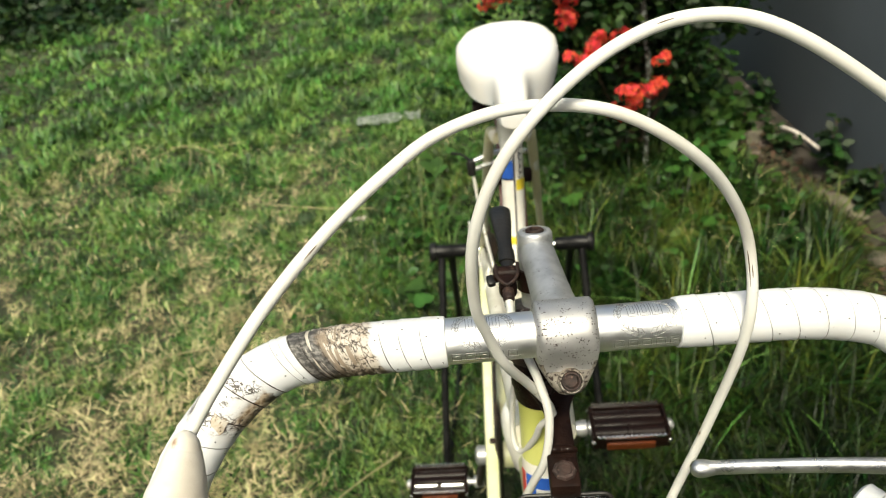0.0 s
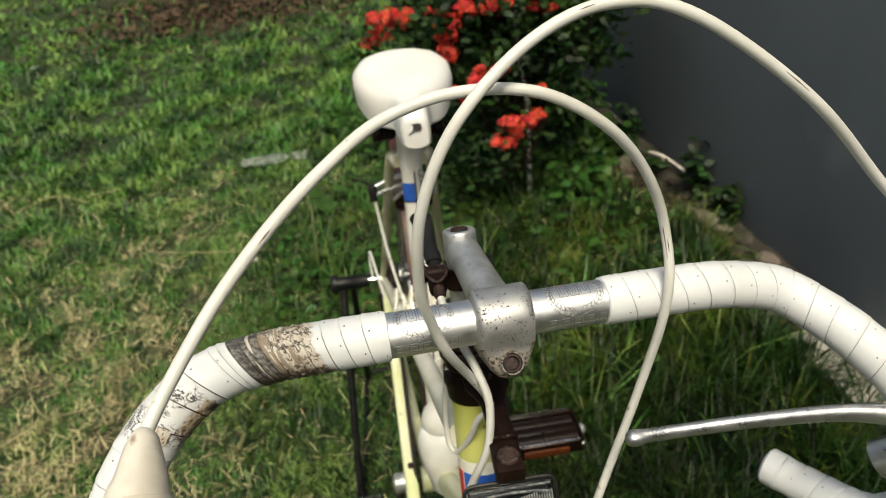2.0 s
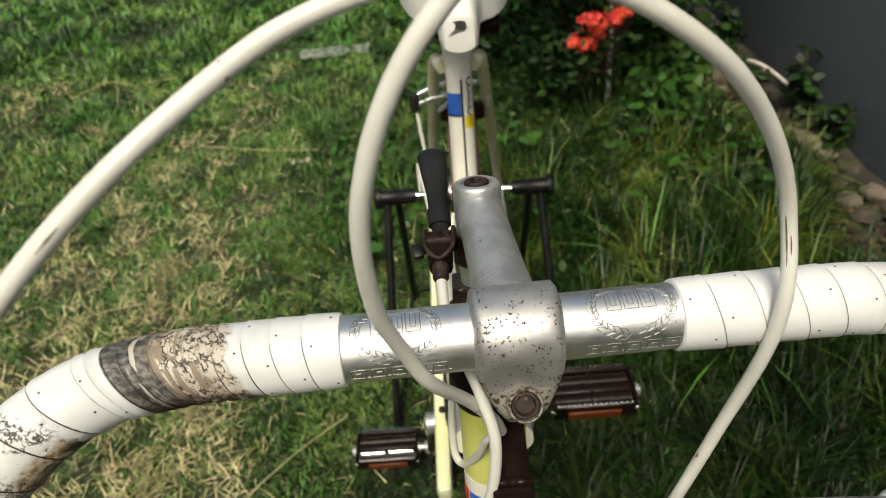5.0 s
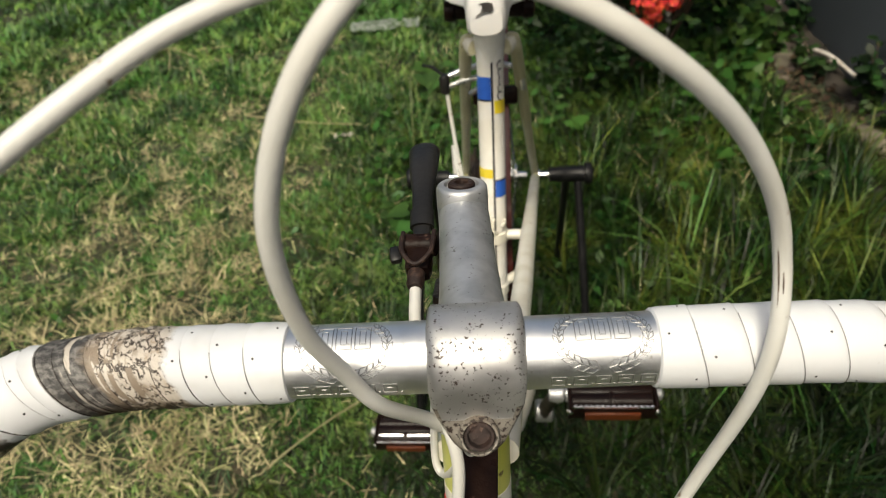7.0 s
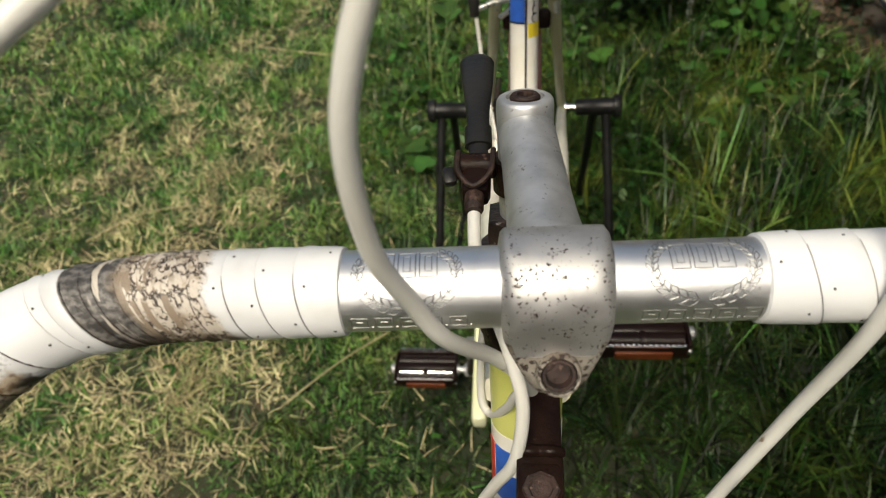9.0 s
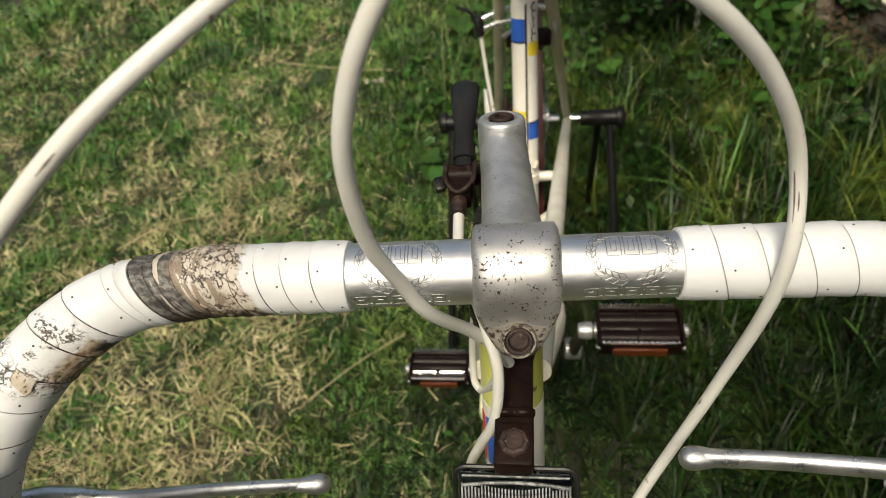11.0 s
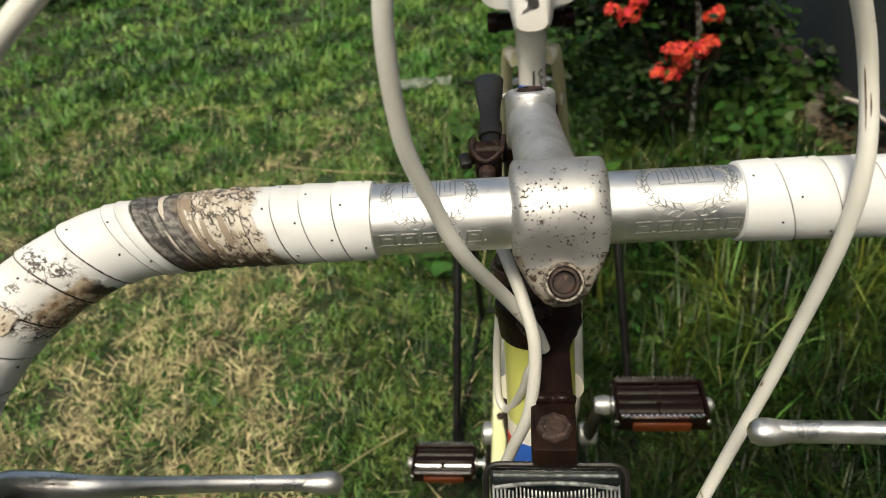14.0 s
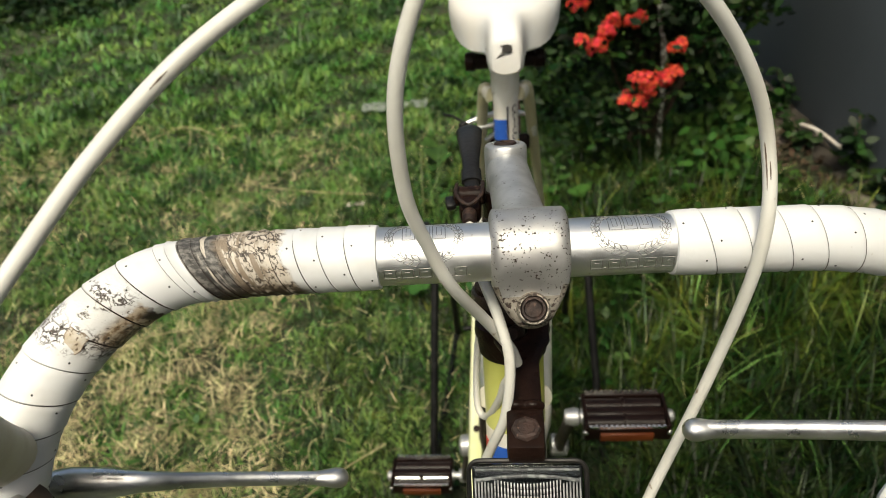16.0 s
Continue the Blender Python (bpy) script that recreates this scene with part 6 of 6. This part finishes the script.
def broad_weed(x, y, leaves_at, seed):
    """A creeping weed with a few large heart-shaped leaves on thin stalks."""
    rng = random.Random(seed)
    w = thing("broad_leaved_weed", (x, y, lift(x, y)), "creeping weed with large heart-shaped green leaves", "weed", group="broad-leaved weeds")
    heart = [(0.0, 0.0), (-0.14, 0.30), (-0.08, 0.48), (0.12, 0.52), (0.45, 0.40), (0.78, 0.17), (1.0, 0.0)]
    for dx, dy, size in leaves_at:
        c = Vector((x + dx, y + dy, lift(x, y) + rng.uniform(0.045, 0.075)))
        a = rng.uniform(0, 2 * math.pi)
        fwd = Vector((math.cos(a), math.sin(a), rng.uniform(-0.25, 0.1))).normalized()
        side = Vector((-math.sin(a), math.cos(a), rng.uniform(-0.15, 0.15))).normalized()
        up = fwd.cross(side)
        bm = bmesh.new()
        for sg in (-1, 1):
            spine = [bm.verts.new(c + fwd * size * u - up * size * 0.14 * u * u) for u, v in heart[0:1] + [(0.15, 0), (0.4, 0), (0.7, 0), (1.0, 0)]]
            rim = [bm.verts.new(c + fwd * size * u + side * size * sg * v + up * size * (0.16 * v - 0.14 * u * u)) for u, v in heart[1:6]]
            for f in ((spine[0], rim[0], rim[1]), (spine[0], rim[1], rim[2], spine[1]), (spine[1], rim[2], rim[3], spine[2]), (spine[2], rim[3], rim[4], spine[3]), (spine[3], rim[4], spine[4])):
                bm.faces.new(f if sg > 0 else f[::-1])
        bmesh.ops.remove_doubles(bm, verts=bm.verts, dist=1e-5)
        part("leaf", bm, M_BROADLEAF, w)
        part("leaf_stalk", tube(curve_points([(x + dx * 0.3, y + dy * 0.3, lift(x, y) - 0.004), ((x + c.x) / 2, (y + c.y) / 2, c.z * 0.8), c], 4), 0.0011, 5), M_BROADLEAF, w)


for k, (wx, wy, spots) in enumerate(((0.15, 1.37, ((-0.02, 0.0, 0.055), (0.055, -0.03, 0.06), (0.01, 0.07, 0.04))), (-0.23, 1.63, ((0.0, 0.0, 0.075), (0.035, -0.03, 0.05), (-0.04, 0.06, 0.055), (0.05, 0.05, 0.045))), (-0.235, 0.99, ((0.01, 0.01, 0.05), (-0.025, -0.02, 0.042), (0.02, -0.06, 0.05), (-0.05, 0.04, 0.035))), (0.42, 1.30, ((0.0, 0.0, 0.05), (0.06, 0.03, 0.045))), (0.62, 1.42, ((0.0, 0.0, 0.05), (-0.05, 0.04, 0.055), (0.04, 0.06, 0.05), (0.02, -0.05, 0.045))), (0.72, 1.62, ((0.0, 0.0, 0.055), (-0.06, 0.02, 0.05), (0.03, 0.06, 0.05))), (0.55, 1.20, ((0.0, 0.0, 0.04), (0.05, -0.03, 0.04))))):
    broad_weed(wx, wy, spots, 300 + k)
tufts("grass_tall", np.array([-0.20, -0.24, -0.16, 0.45, 0.55, 0.62, 0.50, 0.38, 0.68, 0.33]), np.array([1.24, 1.30, 1.20, 0.72, 0.80, 0.66, 0.62, 0.85, 0.92, 0.60]), 15, (0.16, 0.30), (0.002, 0.0042), M_GRASS, "tall arching green grass blades")


# ---- flowering shrub ----
FLOWERS = [(0.372, 1.44, 0.322, 0.044), (0.418, 1.45, 0.338, 0.034), (0.333, 1.45, 0.277, 0.028), (0.449, 1.46, 0.414, 0.022), (0.275, 1.46, 0.478, 0.034), (0.330, 1.47, 0.490, 0.026), (0.218, 1.44, 0.440, 0.032), (0.205, 1.47, 0.545, 0.032), (0.185, 1.49, 0.586, 0.026), (0.202, 1.50, 0.628, 0.032), (0.258, 1.50, 0.646, 0.032), (0.300, 1.49, 0.655, 0.026), (0.332, 1.50, 0.650, 0.034), (0.081, 1.51, 0.638, 0.030), (0.009, 1.52, 0.638, 0.042), (0.003, 1.54, 0.585, 0.030), (0.432, 1.53, 0.629, 0.018), (0.487, 1.53, 0.621, 0.016), (0.160, 1.51, 0.640, 0.020), (0.24, 1.49, 0.72, 0.03), (0.42, 1.48, 0.74, 0.03), (0.09, 1.55, 0.71, 0.026)]


def make_shrub():
    shrub = thing("flowering_shrub", (0.42, 1.72, 0), "dense dark green shrub with clusters of red flowers", "shrub")
    rng = random.Random(3)
    base = Vector((0.42, 1.75, -0.02))
    tips = []
    for k in range(26):
        a = rng.uniform(0, 2 * math.pi)
        r = rng.uniform(0.08, 0.34)
        tip = base + Vector((r * math.cos(a), 0.85 * r * math.sin(a), rng.uniform(0.45, 1.0)))
        midp = base.lerp(tip, 0.5) + Vector((rng.uniform(-0.05, 0.05), rng.uniform(-0.05, 0.05), 0.03))
        start = base + Vector((rng.uniform(-0.05, 0.05), rng.uniform(-0.05, 0.05), 0))
        part("branch", tube(curve_points([start, midp, tip], 5), [0.009 - 0.0007 * j for j in range(11)], 6), M_STEMWOOD, shrub)
        tips.append(tip)
        for j in range(3):
            q = midp.lerp(tip, rng.uniform(0, 0.8))
            tips.append(q + Vector((rng.uniform(-0.13, 0.13), rng.uniform(-0.13, 0.13), rng.uniform(-0.02, 0.12))))
    part("pale_stem", tube(curve_points([(0.440, 1.56, 0.02), (0.425, 1.53, 0.34), (0.407, 1.53, 0.45), (0.396, 1.53, 0.55), (0.389, 1.54, 0.66), (0.392, 1.55, 0.82)], 5), 0.0075, 8), M_LICHEN, shrub, "grey stem spotted with white lichen")
    # leaves gather round the twig ends, with dark gaps between the clumps
    hubs = np.array([tuple(q) for q in tips])
    u = nrng.normal(size=(150, 3))
    u /= np.linalg.norm(u, axis=1)[:, None]
    zz = nrng.uniform(0.10, 0.98, 150)
    wide = np.interp(zz, [0.05, 0.2, 0.5, 0.85, 1.0], [0.30, 0.32, 0.31, 0.24, 0.12])
    hubs = np.concatenate([hubs, np.stack([0.375 + u[:, 0] * wide * 0.9, 1.75 + u[:, 1] * wide, zz], 1)])
    n = 15000
    pick = nrng.integers(0, len(hubs), n)
    spread = nrng.uniform(0.022, 0.055, len(hubs))[pick][:, None]
    off = nrng.normal(size=(n, 3)) * spread * np.array([1, 1, 0.8])
    p = hubs[pick] + off
    out = off / 0.05 + np.array([0, -0.15, 0.55])
    # leaves that carry each flower head
    fl = np.repeat(np.array([f[:3] for f in FLOWERS]), 34, 0)
    m = len(fl)
    ex = nrng.normal(size=(m, 3)) * np.array([0.045, 0.045, 0.045]) + np.array([0, 0.07, -0.04])
    p, out, n = np.concatenate([p, fl + ex]), np.concatenate([out, ex / 0.08 + np.array([0, -0.6, 0.8])]), n + m
    leaves("foliage", p, nrng.uniform(0.009, 0.020, n), out, M_SHRUB, "small glossy dark green leaves", "foliage", parent=shrub, long=2.0)
    return shrub


shrub = make_shrub()


def flower_head(c, r, seed):
    """A rounded cluster of small four-petalled flowers."""
    rng = random.Random(seed)
    bm = bmesh.new()
    c = Vector(c)
    lumps = [c + Vector((rng.uniform(-0.9, 0.9), rng.uniform(-0.4, 0.2), rng.uniform(-0.45, 0.45))) * r for _ in range(4)]
    for k in range(int(30 + 1000 * r)):
        d = Vector((rng.gauss(0, 1), rng.gauss(0, 1) - 0.3, rng.gauss(0, 0.8) + 0.6)).normalized()
        o = rng.choice(lumps) + d * r * rng.uniform(0.35, 0.72)
        s = rng.uniform(0.0075, 0.0115)
        e1 = d.orthogonal().normalized()
        e1 = Matrix.Rotation(rng.uniform(0, 6.28), 3, d) @ e1
        e2 = d.cross(e1)
        for a, b in ((e1, e2), (e2, -e1), (-e1, -e2), (-e2, e1)):
            bm.faces.new([bm.verts.new(o), bm.verts.new(o + a * s * 0.55 + b * s * 0.38 + d * s * 0.15), bm.verts.new(o + a * s * 1.1 + d * s * 0.02), bm.verts.new(o + a * s * 0.55 - b * s * 0.38 + d * s * 0.15)])
    for k in range(8):
        d = Vector((rng.gauss(0, 1), rng.gauss(0, 1), rng.gauss(0, 0.6) - 0.5)).normalized()
        tube([c - Vector((0, 0, r)), c + d * r * 0.6], 0.0012, 4, bm)
    part("blossom", bm, M_FLOWER, shrub, "dense head of small red flowers", smooth=False)


for k, (fx, fy, fz, fr) in enumerate(FLOWERS):
    flower_head((fx, fy, fz), fr, 40 + k)


# ---- small things on the lawn ----
single("concrete_slab", block(pose(0.955, 0.60, 0.025, 2, -3, 8), (0.2, 0.30, 0.06), 0.008), M_SLAB, "broken pale concrete slab lying beside the wall", "slab")


def crumpled(name, center, size, mat, label, category, seed, amp=0.3):
    """A crumpled piece of film or paper lying on the grass."""
    rng = random.Random(seed)
    bm = bmesh.new()
    n, m = 16, 7
    g = []
    for i in range(n + 1):
        row = []
        for j in range(m + 1):
            u, v = i / n - 0.5, j / m - 0.5
            ed = 1 + 0.15 * math.sin(7 * u + seed) if abs(v) > 0.4 else 1
            row.append(bm.verts.new((center[0] + u * size[0], center[1] + v * size[1] * ed + 0.1 * size[1] * math.sin(5 * u), center[2] + amp * size[1] * abs(noise.noise(Vector((u * 7, v * 6, seed)))) + rng.uniform(0, 0.002))))
        g.append(row)
    for i in range(n):
        for j in range(m):
            bm.faces.new((g[i][j], g[i + 1][j], g[i + 1][j + 1], g[i][j + 1]))
    r = bmesh.ops.solidify(bm, geom=list(bm.faces), thickness=0.0006)
    return single(name, bm, mat, label, category)


crumpled("plastic_wrapper", (-0.405, 2.03, 0.035), (0.235, 0.075), M_LITTER, "crumpled clear plastic wrapper lying on the grass", "litter", 2)
crumpled("paper_scrap", (-0.445, 1.38, 0.028), (0.05, 0.02), M_PAPER, "small pale scrap lying in the grass", "litter", 4)
crumpled("paper_scrap", (-1.735, 3.5, 0.03), (0.04, 0.05), M_LITTER, "small bluish white scrap on the lawn", "litter", 6)


def stalk(points, r=0.0016):
    single("dry_stalk", tube(curve_points(points, 6), r, 6), M_STRAW, "long dry straw stalk on the lawn", "stalk", group="dry stalks")


stalk([(-1.27, 1.87, 0.03), (-1.15, 1.91, 0.055), (-1.03, 1.88, 0.03)])
stalk([(-1.22, 1.95, 0.03), (-1.13, 1.90, 0.05), (-1.10, 1.80, 0.03)])
stalk([(-1.05, 1.93, 0.03), (-0.93, 1.92, 0.045)])
stalk([(-0.42, 0.36, 0.03), (-0.33, 0.44, 0.045), (-0.25, 0.52, 0.03)])
stalk([(-0.95, 0.75, 0.03), (-0.85, 0.82, 0.04), (-0.74, 0.86, 0.03)])
single("pale_stick", tube(curve_points([(0.86, 1.70, 0.06), (0.905, 1.62, 0.07), (0.945, 1.53, 0.055)], 6), 0.0055, 8), M_PAPER, "pale bare stick lying at the wall's foot", "stick")
stalk([(-0.75, 1.5, 0.03), (-0.55, 1.42, 0.05), (-0.4, 1.43, 0.03)])


def rubble(c, r, seed):
    rng = random.Random(seed)
    bm = bmesh.new()
    bmesh.ops.create_icosphere(bm, subdivisions=2, radius=r)
    for v in bm.verts:
        k = 1 + 0.35 * noise.noise(v.co * (2.2 / r) * 0.5 + Vector((seed, 0, 0)))
        v.co = Vector((v.co.x * k * 1.25, v.co.y * k, v.co.z * k * 0.6))
    bmesh.ops.rotate(bm, matrix=Matrix.Rotation(rng.uniform(0, 6), 3, "Z"), verts=bm.verts)
    bmesh.ops.translate(bm, vec=c, verts=bm.verts)
    single("stone", bm, M_STONE, "rough broken stone at the foot of the wall", "stone", group="stones by the wall", smooth=False)


srng = random.Random(17)
for k in range(30):
    f = srng.uniform(0.22, 0.62)
    p = WALL_A.lerp(WALL_B, f) + wall_out * srng.uniform(0.05, 0.19)
    r = srng.uniform(0.01, 0.034)
    rubble((p.x, p.y, lift(p.x, p.y) + r * 0.3), r, k)
for k, (px, py, r) in enumerate(((0.925, 1.27, 0.048), (0.895, 1.34, 0.03), (0.965, 1.16, 0.03), (0.985, 1.05, 0.036), (0.93, 1.45, 0.026))):
    rubble((px, py, lift(px, py) + r * 0.3), r, 60 + k)
